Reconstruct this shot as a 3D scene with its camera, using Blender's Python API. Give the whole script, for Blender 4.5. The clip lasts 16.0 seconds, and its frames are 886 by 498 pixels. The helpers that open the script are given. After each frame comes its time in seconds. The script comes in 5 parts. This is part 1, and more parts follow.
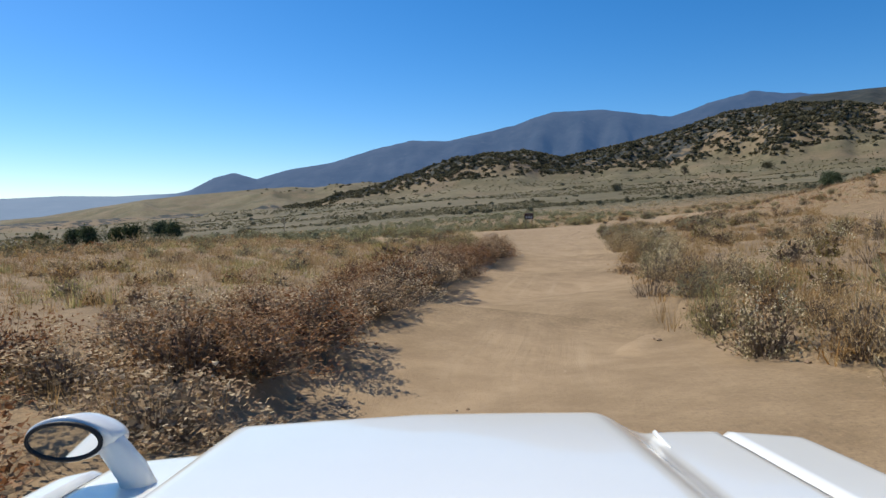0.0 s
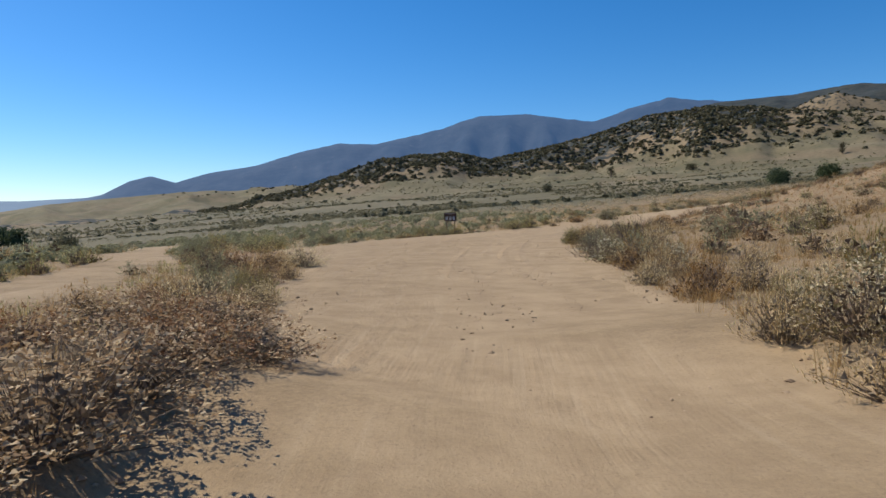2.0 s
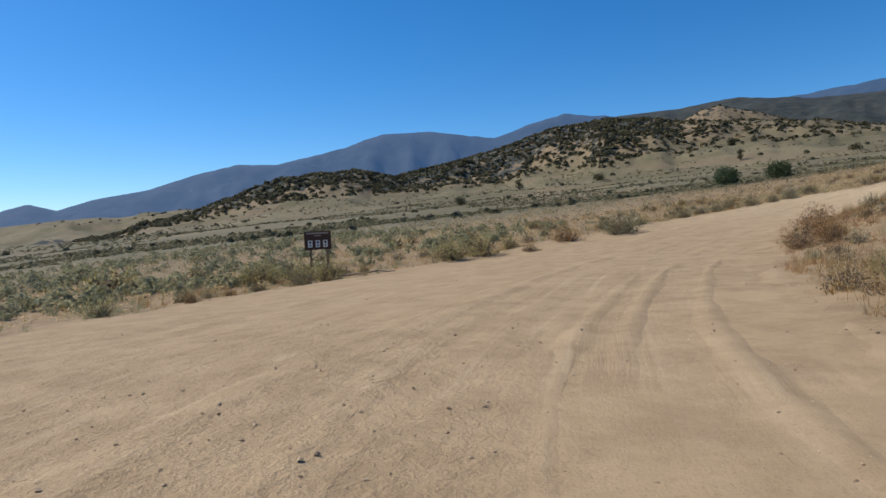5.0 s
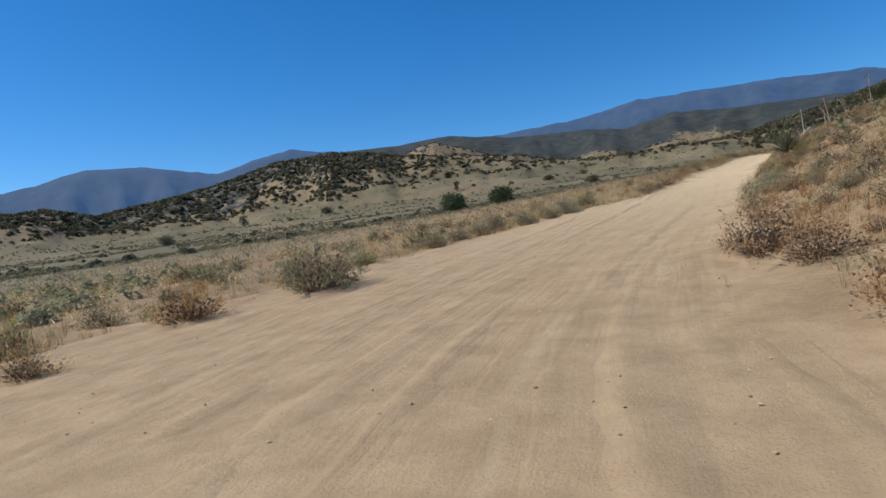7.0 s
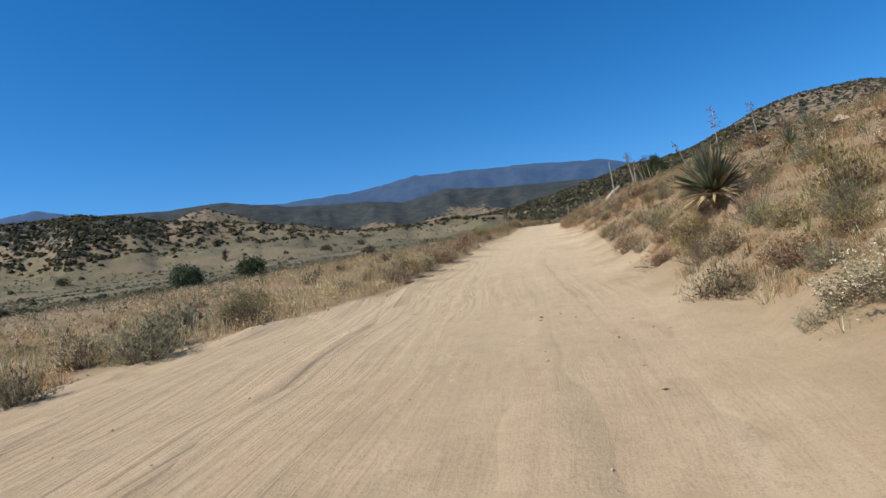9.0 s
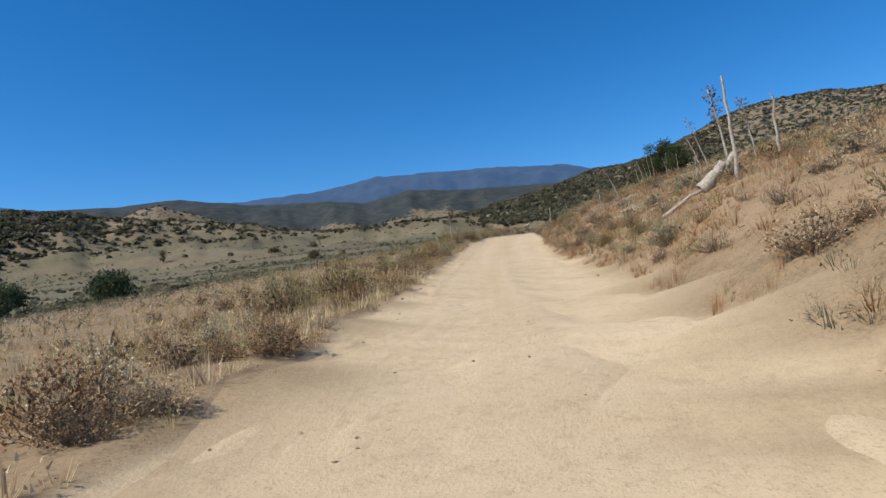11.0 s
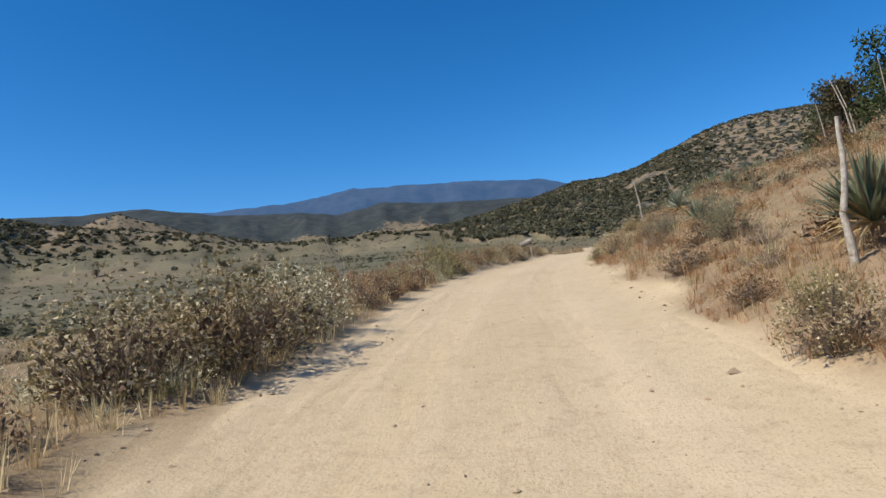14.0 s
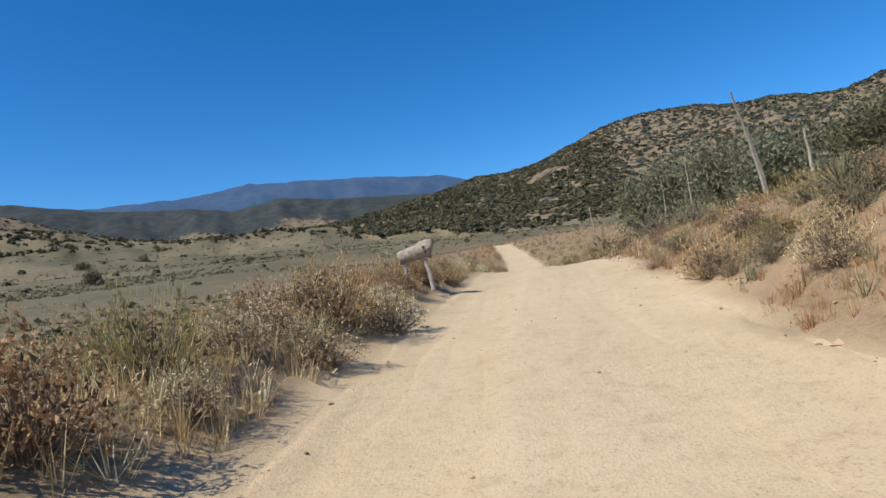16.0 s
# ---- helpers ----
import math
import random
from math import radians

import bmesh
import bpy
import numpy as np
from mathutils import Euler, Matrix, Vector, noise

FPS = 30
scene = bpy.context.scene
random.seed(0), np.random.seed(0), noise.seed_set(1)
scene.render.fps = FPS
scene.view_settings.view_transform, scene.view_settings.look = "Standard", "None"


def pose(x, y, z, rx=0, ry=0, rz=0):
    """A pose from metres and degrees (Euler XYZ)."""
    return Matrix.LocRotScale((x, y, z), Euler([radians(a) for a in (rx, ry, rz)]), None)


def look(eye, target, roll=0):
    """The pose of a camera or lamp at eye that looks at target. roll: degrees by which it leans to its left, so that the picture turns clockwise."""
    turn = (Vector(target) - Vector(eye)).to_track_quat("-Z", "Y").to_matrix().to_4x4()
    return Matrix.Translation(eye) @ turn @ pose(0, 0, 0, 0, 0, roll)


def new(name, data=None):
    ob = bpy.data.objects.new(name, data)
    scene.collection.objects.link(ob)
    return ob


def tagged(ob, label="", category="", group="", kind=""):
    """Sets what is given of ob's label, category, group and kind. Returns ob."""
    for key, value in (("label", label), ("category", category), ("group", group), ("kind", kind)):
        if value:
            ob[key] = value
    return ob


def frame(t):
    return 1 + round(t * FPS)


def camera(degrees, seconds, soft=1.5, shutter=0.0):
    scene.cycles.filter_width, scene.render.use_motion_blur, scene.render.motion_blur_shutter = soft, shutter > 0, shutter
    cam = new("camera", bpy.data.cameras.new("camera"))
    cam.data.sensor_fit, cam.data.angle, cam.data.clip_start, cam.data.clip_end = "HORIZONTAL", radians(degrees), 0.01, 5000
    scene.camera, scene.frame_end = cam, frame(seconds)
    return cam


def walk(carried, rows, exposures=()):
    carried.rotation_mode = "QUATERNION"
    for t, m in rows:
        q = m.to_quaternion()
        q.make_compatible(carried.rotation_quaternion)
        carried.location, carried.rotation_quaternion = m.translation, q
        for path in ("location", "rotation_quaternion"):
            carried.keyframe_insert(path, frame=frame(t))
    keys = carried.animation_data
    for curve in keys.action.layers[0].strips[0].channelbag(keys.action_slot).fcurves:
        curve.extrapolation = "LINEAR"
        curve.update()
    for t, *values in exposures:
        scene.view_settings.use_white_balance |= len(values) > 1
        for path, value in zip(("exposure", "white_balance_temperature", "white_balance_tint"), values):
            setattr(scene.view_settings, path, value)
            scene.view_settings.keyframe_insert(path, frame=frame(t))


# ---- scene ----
cam = camera(68.64, 16.0)
PATH = [
    (0.0, pose(0.000, 0.000, 1.200, 86.80, 0.31, 0.00)),
    (0.5, pose(0.618, 5.063, 1.010, 86.72, 0.57, -2.14)),
    (1.0, pose(1.346, 10.195, 0.839, 86.81, 0.74, -4.02)),
    (1.5, pose(2.301, 15.136, 0.898, 86.95, 0.73, -5.78)),
    (2.0, pose(3.190, 19.821, 0.878, 87.07, 0.67, -6.25)),
    (2.5, pose(3.958, 24.332, 0.855, 87.31, 0.48, -4.73)),
    (3.0, pose(4.446, 28.540, 0.805, 87.69, 0.13, -2.11)),
    (5.5, pose(9.384, 49.711, 0.947, 88.71, 3.93, -19.65)),
    (6.0, pose(11.431, 53.324, 0.967, 88.88, 4.95, -25.12)),
    (6.5, pose(13.786, 56.739, 0.965, 89.16, 5.50, -31.00)),
    (7.0, pose(16.581, 59.895, 1.031, 89.71, 6.01, -37.70)),
    (7.5, pose(19.908, 62.863, 1.167, 91.01, 6.46, -45.12)),
    (8.0, pose(23.860, 65.455, 1.447, 92.02, 6.65, -51.16)),
    (8.5, pose(28.050, 67.869, 1.829, 92.80, 6.77, -55.20)),
    (9.0, pose(32.500, 70.225, 2.238, 93.75, 6.73, -56.85)),
    (11.5, pose(61.660, 83.355, 5.590, 93.56, 6.01, -60.50)),
    (12.0, pose(67.937, 86.204, 6.119, 94.06, 6.00, -60.39)),
    (12.5, pose(73.915, 89.018, 6.668, 94.55, 5.93, -60.50)),
    (13.0, pose(79.630, 91.607, 7.249, 94.49, 5.86, -60.94)),
    (13.5, pose(84.957, 93.925, 7.853, 94.59, 5.63, -61.50)),
    (14.0, pose(90.290, 96.034, 8.447, 94.53, 5.57, -62.37)),
    (14.5, pose(95.897, 98.364, 9.099, 94.35, 5.50, -63.56)),
    (15.0, pose(101.749, 100.540, 9.731, 94.26, 5.59, -65.18)),
    (15.5, pose(107.707, 102.526, 10.191, 93.58, 6.14, -67.77)),
    (16.0, pose(113.788, 104.211, 10.552, 93.30, 6.69, -70.93)),
]
walk(cam, PATH, [(0.0, 0.08, 6500, 10), (5.0, 0.05, 6400, 10), (9.0, 0.12, 6250, 10), (14.0, 0.17, 6250, 10), (16.0, 0.22, 6250, 10)])

# ---- light ----
SUN_AZ, SUN_EL = 52.0, 47.0          # degrees to the left of +y, degrees up
to_sun = Vector((-math.sin(radians(SUN_AZ)) * math.cos(radians(SUN_EL)), math.cos(radians(SUN_AZ)) * math.cos(radians(SUN_EL)), math.sin(radians(SUN_EL))))
world = bpy.data.worlds.new("sky")
scene.world = world
world.use_nodes = True
wn = world.node_tree.nodes
sky = wn.new("ShaderNodeTexSky")
sky.sky_type, sky.sun_disc = "NISHITA", False
sky.sun_elevation, sky.sun_rotation = radians(SUN_EL), radians(-SUN_AZ)
sky.altitude, sky.air_density, sky.dust_density, sky.ozone_density = 1500, 1.0, 0.7, 6.0
wn["Background"].inputs["Strength"].default_value = 0.125
clear = wn.new("ShaderNodeHueSaturation")      # clear, dry mountain air
clear.inputs["Saturation"].default_value = 1.27
world.node_tree.links.new(sky.outputs[0], clear.inputs["Color"])
world.node_tree.links.new(clear.outputs[0], wn["Background"].inputs["Color"])
sun_data = bpy.data.lights.new("sun", "SUN")
sun_data.energy, sun_data.angle, sun_data.color = 4.85, radians(0.6), (1.0, 0.93, 0.8)
sun = new("sun", sun_data)
sun.matrix_world = look(to_sun * 300, (0, 0, 0))


# ---- noise and mesh helpers ----
def lattice(ix, iy, seed):
    h = (ix * 374761393 + iy * 668265263 + seed * 974634777) & 0x7FFFFFFF
    h = ((h ^ (h >> 13)) * 1274126177) & 0x7FFFFFFF
    return ((h ^ (h >> 16)) & 0xFFFF) / 65535.0


def vnoise(x, y, seed=0):
    """Smooth value noise from -1 to 1 over arrays."""
    x, y = np.asarray(x, float), np.asarray(y, float)
    ix, iy = np.floor(x).astype(np.int64), np.floor(y).astype(np.int64)
    fx, fy = x - ix, y - iy
    fx, fy = fx * fx * (3 - 2 * fx), fy * fy * (3 - 2 * fy)
    a, b = lattice(ix, iy, seed), lattice(ix + 1, iy, seed)
    c, d = lattice(ix, iy + 1, seed), lattice(ix + 1, iy + 1, seed)
    return 2 * ((a + (b - a) * fx) * (1 - fy) + (c + (d - c) * fx) * fy) - 1


def fbm(x, y, seed=0, octaves=4):
    total, amp = 0.0, 0.5
    for k in range(octaves):
        total = total + amp * vnoise(x * 2 ** k, y * 2 ** k, seed + 17 * k)
        amp *= 0.5
    return total


def step(a, b, x):
    u = np.clip((np.asarray(x, float) - a) / (b - a), 0, 1)
    return u * u * (3 - 2 * u)


def np_mesh(name, verts, faces, materials, index=None, smooth=False):
    """A mesh from arrays; faces all have the same number of corners."""
    verts, faces = np.asarray(verts, np.float32), np.asarray(faces, np.int32)
    me = bpy.data.meshes.new(name)
    me.vertices.add(len(verts))
    me.vertices.foreach_set("co", verts.ravel())
    n = faces.shape[1]
    me.loops.add(faces.size)
    me.loops.foreach_set("vertex_index", faces.ravel())
    me.polygons.add(len(faces))
    me.polygons.foreach_set("loop_start", np.arange(0, faces.size, n, dtype=np.int32))
    for m in materials:
        me.materials.append(m)
    if index is not None:
        me.polygons.foreach_set("material_index", np.asarray(index, np.int32))
    me.polygons.foreach_set("use_smooth", np.full(len(faces), smooth))
    me.update(calc_edges=True)
    return me


def attribute(me, name, values):
    me.attributes.new(name, "FLOAT", "POINT").data.foreach_set("value", np.asarray(values, np.float32))


def part(name, me, parent, label=""):
    """One mesh object under a thing or a part. me: a mesh, or a bmesh with a material set by the caller."""
    ob = new(name, me)
    ob.parent = parent
    return tagged(ob, label)


def bm_mesh(name, bm, material, smooth=False):
    me = bpy.data.meshes.new(name)
    bm.to_mesh(me)
    bm.free()
    me.materials.append(material)
    if smooth:
        me.polygons.foreach_set("use_smooth", np.full(len(me.polygons), True))
    return me


# ---- materials ----
class Nodes:
    """A small helper to write node materials."""

    def __init__(self, name, rough=0.9):
        self.mat = bpy.data.materials.new(name)
        self.mat.use_nodes = True
        self.tree = self.mat.node_tree
        self.bsdf = self.tree.nodes["Principled BSDF"]
        self.out = self.tree.nodes["Material Output"]
        self.bsdf.inputs["Roughness"].default_value = rough
        self.bsdf.inputs["Specular IOR Level"].default_value = 0.2

    def put(self, socket, value):
        if isinstance(value, bpy.types.NodeSocket):
            self.tree.links.new(value, socket)
        elif isinstance(value, tuple) and len(value) == 3 and socket.type == "RGBA":
            socket.default_value = (*value, 1)
        else:
            socket.default_value = value

    def node(self, kind, **inputs):
        n = self.tree.nodes.new(kind)
        for k, v in inputs.items():
            self.put(n.inputs[k], v)
        return n

    def coord(self):
        return self.node("ShaderNodeTexCoord").outputs["Object"]

    def place(self):
        return self.node("ShaderNodeNewGeometry").outputs["Position"]

    def noise(self, scale, detail=4.0, rough=0.6, vector=None):
        n = self.node("ShaderNodeTexNoise", Scale=scale, Detail=detail, Roughness=rough)
        if vector is not None:
            self.put(n.inputs["Vector"], vector)
        return n.outputs["Fac"]

    def curve(self, value, a, b, c=0.0, d=1.0):
        n = self.node("ShaderNodeMapRange", Value=value)
        for k, v in (("From Min", a), ("From Max", b), ("To Min", c), ("To Max", d)):
            n.inputs[k].default_value = v
        return n.outputs[0]

    def mix(self, fac, a, b):
        n = self.node("ShaderNodeMix")
        n.data_type = "RGBA"
        self.put(n.inputs[0], fac)
        self.put(n.inputs[6], a)
        self.put(n.inputs[7], b)
        return n.outputs[2]

    def math(self, op, a, b=0.0):
        n = self.node("ShaderNodeMath")
        n.operation = op
        self.put(n.inputs[0], a)
        self.put(n.inputs[1], b)
        return n.outputs[0]

    def attr(self, name):
        n = self.tree.nodes.new("ShaderNodeAttribute")
        n.attribute_name = name
        return n.outputs["Fac"]

    def base(self, colour):
        self.put(self.bsdf.inputs["Base Color"], colour)

    def bump(self, height, strength=0.4, distance=0.02):
        n = self.node("ShaderNodeBump", Strength=strength, Distance=distance, Height=height)
        self.tree.links.new(n.outputs[0], self.bsdf.inputs["Normal"])

    def random(self):
        """A number for each object and, inside it, for each island."""
        ob = self.node("ShaderNodeObjectInfo").outputs["Random"]
        isl = self.node("ShaderNodeNewGeometry").outputs["Random Per Island"]
        return ob, isl

    def thin(self, colour, share=0.35):
        """Lets part of the light through, as leaves do."""
        t = self.node("ShaderNodeBsdfTranslucent", Color=colour)
        m = self.node("ShaderNodeMixShader", Fac=share)
        self.tree.links.new(self.bsdf.outputs[0], m.inputs[1])
        self.tree.links.new(t.outputs[0], m.inputs[2])
        self.tree.links.new(m.outputs[0], self.out.inputs["Surface"])


def soil_material(name):
    n = Nodes(name, 0.95)
    p = n.place()
    sand, fine = n.attr("sand"), n.noise(9.0, 6, 0.7, p)
    broad, mid, big = n.noise(0.35, 4, 0.6, p), n.noise(1.7, 5, 0.65, p), n.noise(0.012, 4, 0.55, p)
    grit = n.noise(55.0, 3, 0.7, p)
    road = n.mix(n.curve(broad, 0.3, 0.72), (0.5, 0.38, 0.225), (0.57, 0.44, 0.275))
    road = n.mix(n.curve(mid, 0.5, 0.75, 0, 0.3), road, (0.38, 0.27, 0.16))
    road = n.mix(n.curve(n.attr("rut"), 0.3, 0.75, 0, 0.35), road, (0.59, 0.455, 0.3))
    lanes = n.node("ShaderNodeCombineXYZ", X=n.math("MULTIPLY", n.attr("across"), 3.2), Y=n.math("MULTIPLY", n.attr("along"), 0.16))
    streak = n.noise(1.0, 5, 0.7, lanes.outputs[0])
    road = n.mix(n.curve(n.attr("along"), 74, 106, 0.95, 0), road, n.mix(n.curve(mid, 0.38, 0.62), (0.285, 0.2, 0.115), (0.375, 0.27, 0.16)))
    fan = n.node("ShaderNodeCombineXYZ", X=n.math("MULTIPLY", n.math("ADD", n.attr("across"), n.curve(n.noise(0.1, 2, 0.5, p), 0.3, 0.7, -0.3, 0.3)), 4.6), Y=n.math("MULTIPLY", n.attr("along"), 0.11))
    thin = n.noise(1.0, 4.0, 0.6, fan.outputs[0])
    worn = n.math("MULTIPLY", n.curve(n.noise(0.22, 4, 0.65, p), 0.44, 0.64, 0.08, 1), n.curve(n.attr("along"), 98, 112, 1, 0.35))
    track = n.curve(thin, 0.42, 0.6)
    road = n.mix(n.math("MULTIPLY", worn, n.curve(streak, 0.52, 0.68, 0, 0.4)), road, (0.34, 0.235, 0.14))
    road = n.mix(n.math("MULTIPLY", worn, n.curve(thin, 0.54, 0.68, 0, 0.22)), road, (0.3, 0.205, 0.12))
    road = n.mix(n.math("MULTIPLY", worn, n.curve(thin, 0.45, 0.34, 0, 0.28)), road, (0.6, 0.47, 0.315))
    road = n.mix(n.curve(n.noise(5.0, 7, 0.78, p), 0.5, 0.68, 0, 0.42), road, (0.32, 0.225, 0.135))
    road = n.mix(n.curve(n.noise(14.0, 5, 0.75, p), 0.58, 0.7, 0, 0.5), road, (0.25, 0.17, 0.1))
    road = n.mix(n.curve(grit, 0.56, 0.7, 0, 0.6), road, (0.2, 0.135, 0.08))
    dry = n.mix(n.curve(mid, 0.35, 0.65), (0.19, 0.132, 0.072), (0.3, 0.212, 0.12))
    dry = n.mix(n.curve(fine, 0.5, 0.75, 0, 0.6), dry, (0.13, 0.085, 0.05))
    litter = n.noise(26.0, 5, 0.8, p)
    dry = n.mix(n.curve(litter, 0.52, 0.64, 0, 0.6), dry, (0.37, 0.265, 0.145))
    dry = n.mix(n.curve(litter, 0.46, 0.36, 0, 0.7), dry, (0.085, 0.06, 0.038))
    red = n.mix(n.curve(broad, 0.45, 0.7, 0, 0.6), dry, (0.35, 0.24, 0.145))
    dry = n.mix(n.attr("red"), dry, red)
    far = n.mix(n.curve(big, 0.4, 0.62), (0.128, 0.109, 0.06), (0.2, 0.166, 0.097))
    far = n.mix(n.curve(n.noise(0.05, 6, 0.75, p), 0.46, 0.66, 0, 0.85), far, (0.108, 0.102, 0.055))
    far = n.mix(n.curve(n.noise(0.017, 6, 0.7, p), 0.5, 0.64, 0, 0.5), far, (0.23, 0.158, 0.1))
    far = n.mix(n.curve(n.noise(0.4, 6, 0.85, p), 0.48, 0.62, 0, 0.7), far, (0.085, 0.078, 0.045))
    spots = n.math("SUBTRACT", n.math("ADD", n.math("MULTIPLY", n.attr("wood"), 0.55), 0.28), n.noise(0.1, 4, 0.6, p))
    warm = n.mix(n.curve(n.attr("wood"), 0.05, 0.3, 0, 0.7), far, (0.24, 0.17, 0.103))
    # dark chaparral cover, its colour tinted bluish in place of distance haze
    hazy_shrubs = n.mix(n.curve(n.noise(0.04, 6, 0.75, p), 0.42, 0.6), (0.026, 0.035, 0.036), (0.056, 0.058, 0.05))
    far = n.mix(n.curve(spots, -0.02, 0.06), warm, hazy_shrubs)
    col = n.mix(n.attr("far"), dry, far)
    n.base(n.mix(sand, col, road))
    ribs = n.math("MULTIPLY", n.math("ADD", n.math("MULTIPLY", streak, 0.6), n.math("MULTIPLY", track, 0.3)), n.math("MULTIPLY", sand, worn))
    churn = n.math("MULTIPLY", n.math("MULTIPLY", n.curve(n.attr("along"), 22, 30), n.curve(n.attr("along"), 48, 60, 1, 0)), n.math("MULTIPLY", sand, n.curve(n.attr("across"), -0.4, 1.6)))
    crumbs = n.math("MULTIPLY", churn, n.math("ADD", n.curve(n.noise(5.5, 5, 0.7, p), 0.42, 0.7, 0, 2.4), n.curve(n.noise(17.0, 3, 0.6, p), 0.5, 0.7, 0, 0.8)))
    lane_side = n.math("MULTIPLY", n.math("MULTIPLY", n.curve(n.attr("across"), 0.9, 2.2), n.curve(n.attr("along"), 66, 76)), n.curve(n.attr("along"), 98, 108, 1, 0))
    ribs = n.math("ADD", n.math("ADD", ribs, crumbs), n.math("MULTIPLY", n.math("MULTIPLY", track, sand), n.math("MULTIPLY", lane_side, 0.8)))
    h = n.math("ADD", n.math("MULTIPLY", fine, 0.6), n.math("ADD", n.math("MULTIPLY", grit, 0.35), ribs))
    n.bump(h, 0.42, 0.05)
    return n.mat


def leaf_material(name, dark, light, share=0.3, tip=None):
    n = Nodes(name, 0.85)
    ob, isl = n.random()
    col = n.mix(n.curve(isl, 0.0, 1.0), dark, light)
    if tip is not None:
        col = n.mix(n.curve(isl, 0.62, 0.7), col, tip)
    hsv = n.node("ShaderNodeHueSaturation", Color=col, Value=n.curve(ob, 0, 1, 0.75, 1.3), Saturation=n.curve(ob, 0, 1, 1.15, 0.8), Hue=n.curve(ob, 0, 1, 0.485, 0.515))
    n.base(hsv.outputs[0])
    n.thin(hsv.outputs[0], share)
    return n.mat


def bark_material(name, dark, light):
    n = Nodes(name, 0.9)
    c = n.coord()
    n.base(n.mix(n.curve(n.noise(18, 5, 0.7, c), 0.35, 0.65), dark, light))
    n.bump(n.noise(60, 4, 0.6, c), 0.4, 0.01)
    return n.mat


SOIL = soil_material("desert_soil")
RUST = leaf_material("rust_seed_heads", (0.2, 0.105, 0.05), (0.43, 0.25, 0.12), 0.3, (0.53, 0.37, 0.21))
SAGE = leaf_material("sage_leaves", (0.18, 0.172, 0.088), (0.36, 0.34, 0.19), 0.38)
OLIVE = leaf_material("olive_leaves", (0.18, 0.165, 0.052), (0.4, 0.34, 0.125), 0.4, (0.53, 0.43, 0.19))
CREAM = leaf_material("cream_flower_heads", (0.2, 0.165, 0.075), (0.4, 0.31, 0.155), 0.3, (0.7, 0.6, 0.38))
STRAW = leaf_material("dry_grass", (0.31, 0.205, 0.09), (0.57, 0.405, 0.19), 0.35)
REDGRASS = leaf_material("red_brome", (0.33, 0.185, 0.088), (0.56, 0.355, 0.18), 0.35)
DARKGREEN = leaf_material("juniper_leaves", (0.032, 0.046, 0.02), (0.105, 0.13, 0.055), 0.25)
CHAPARRAL = leaf_material("chaparral_leaves", (0.06, 0.062, 0.034), (0.18, 0.155, 0.085), 0.25)
HILLSIDE = leaf_material("hillside_chaparral", (0.06, 0.064, 0.04), (0.16, 0.15, 0.095), 0.2)
OAK = leaf_material("scrub_oak_leaves", (0.075, 0.08, 0.04), (0.23, 0.215, 0.12), 0.3)
SCRUB = leaf_material("valley_scrub", (0.125, 0.115, 0.06), (0.27, 0.235, 0.135), 0.3)
GOLD = leaf_material("golden_twigs", (0.296, 0.186, 0.0706), (0.57, 0.379, 0.157), 0.4, (0.684, 0.508, 0.265))
THICKET = leaf_material("inner_twig_fill", (0.1, 0.068, 0.042), (0.21, 0.15, 0.095), 0.25)
YUCCA = leaf_material("yucca_blades", (0.13, 0.15, 0.09), (0.3, 0.33, 0.22), 0.2, (0.36, 0.29, 0.16))
PINK = leaf_material("pinkish_seed_heads", (0.24, 0.14, 0.066), (0.47, 0.3, 0.145), 0.3, (0.58, 0.42, 0.245))
TWIG = bark_material("grey_twigs", (0.11, 0.08, 0.055), (0.26, 0.2, 0.145))
DEADWOOD = bark_material("bleached_wood", (0.26, 0.215, 0.165), (0.5, 0.44, 0.36))
TRUNK = bark_material("juniper_bark", (0.08, 0.055, 0.04), (0.2, 0.15, 0.11))

# ---- terrain ----
# Line of the road: x, y, height of its surface.
ROAD = [(-2.2, -14.0, 0.25), (0.0, 0.0, 0.0), (0.6, 5.1, -0.16), (1.35, 10.2, -0.27), (3.2, 19.8, -0.36), (4.45, 28.5, -0.39), (6.4, 39.5, -0.34),
        (9.4, 49.7, -0.25), (13.8, 56.7, -0.22), (19.9, 62.9, -0.03), (28.0, 67.9, 0.63), (41.5, 74.3, 2.0), (51.6, 79.0, 3.2), (61.7, 83.4, 4.38),
        (73.9, 89.0, 5.47), (85.0, 93.9, 6.65), (95.9, 98.4, 7.9), (107.7, 102.5, 8.98), (118.0, 105.0, 9.7), (130.5, 107.3, 10.62), (137.0, 108.6, 10.8),
        (150.0, 111.2, 10.7), (170.0, 115.6, 10.95), (190.0, 120.5, 12.3), (206.0, 124.9, 13.9), (222.0, 129.6, 15.7), (237.0, 134.2, 17.2), (247.0, 140.0, 17.4), (256.0, 150.0, 16.9)]


def spline(points, gap=0.4):
    p = np.array(points, float)
    p = np.vstack([2 * p[0] - p[1], p, 2 * p[-1] - p[-2]])
    rows = []
    for k in range(1, len(p) - 2):
        n = max(2, int(np.linalg.norm(p[k + 1] - p[k]) / gap))
        u = (np.arange(n) / n)[:, None]
        a, b, c, d = p[k - 1], p[k], p[k + 1], p[k + 2]
        rows.append(0.5 * (2 * b + (c - a) * u + (2 * a - 5 * b + 4 * c - d) * u ** 2 + (3 * b - a - 3 * c + d) * u ** 3))
    return np.vstack(rows + [p[-2:-1]])


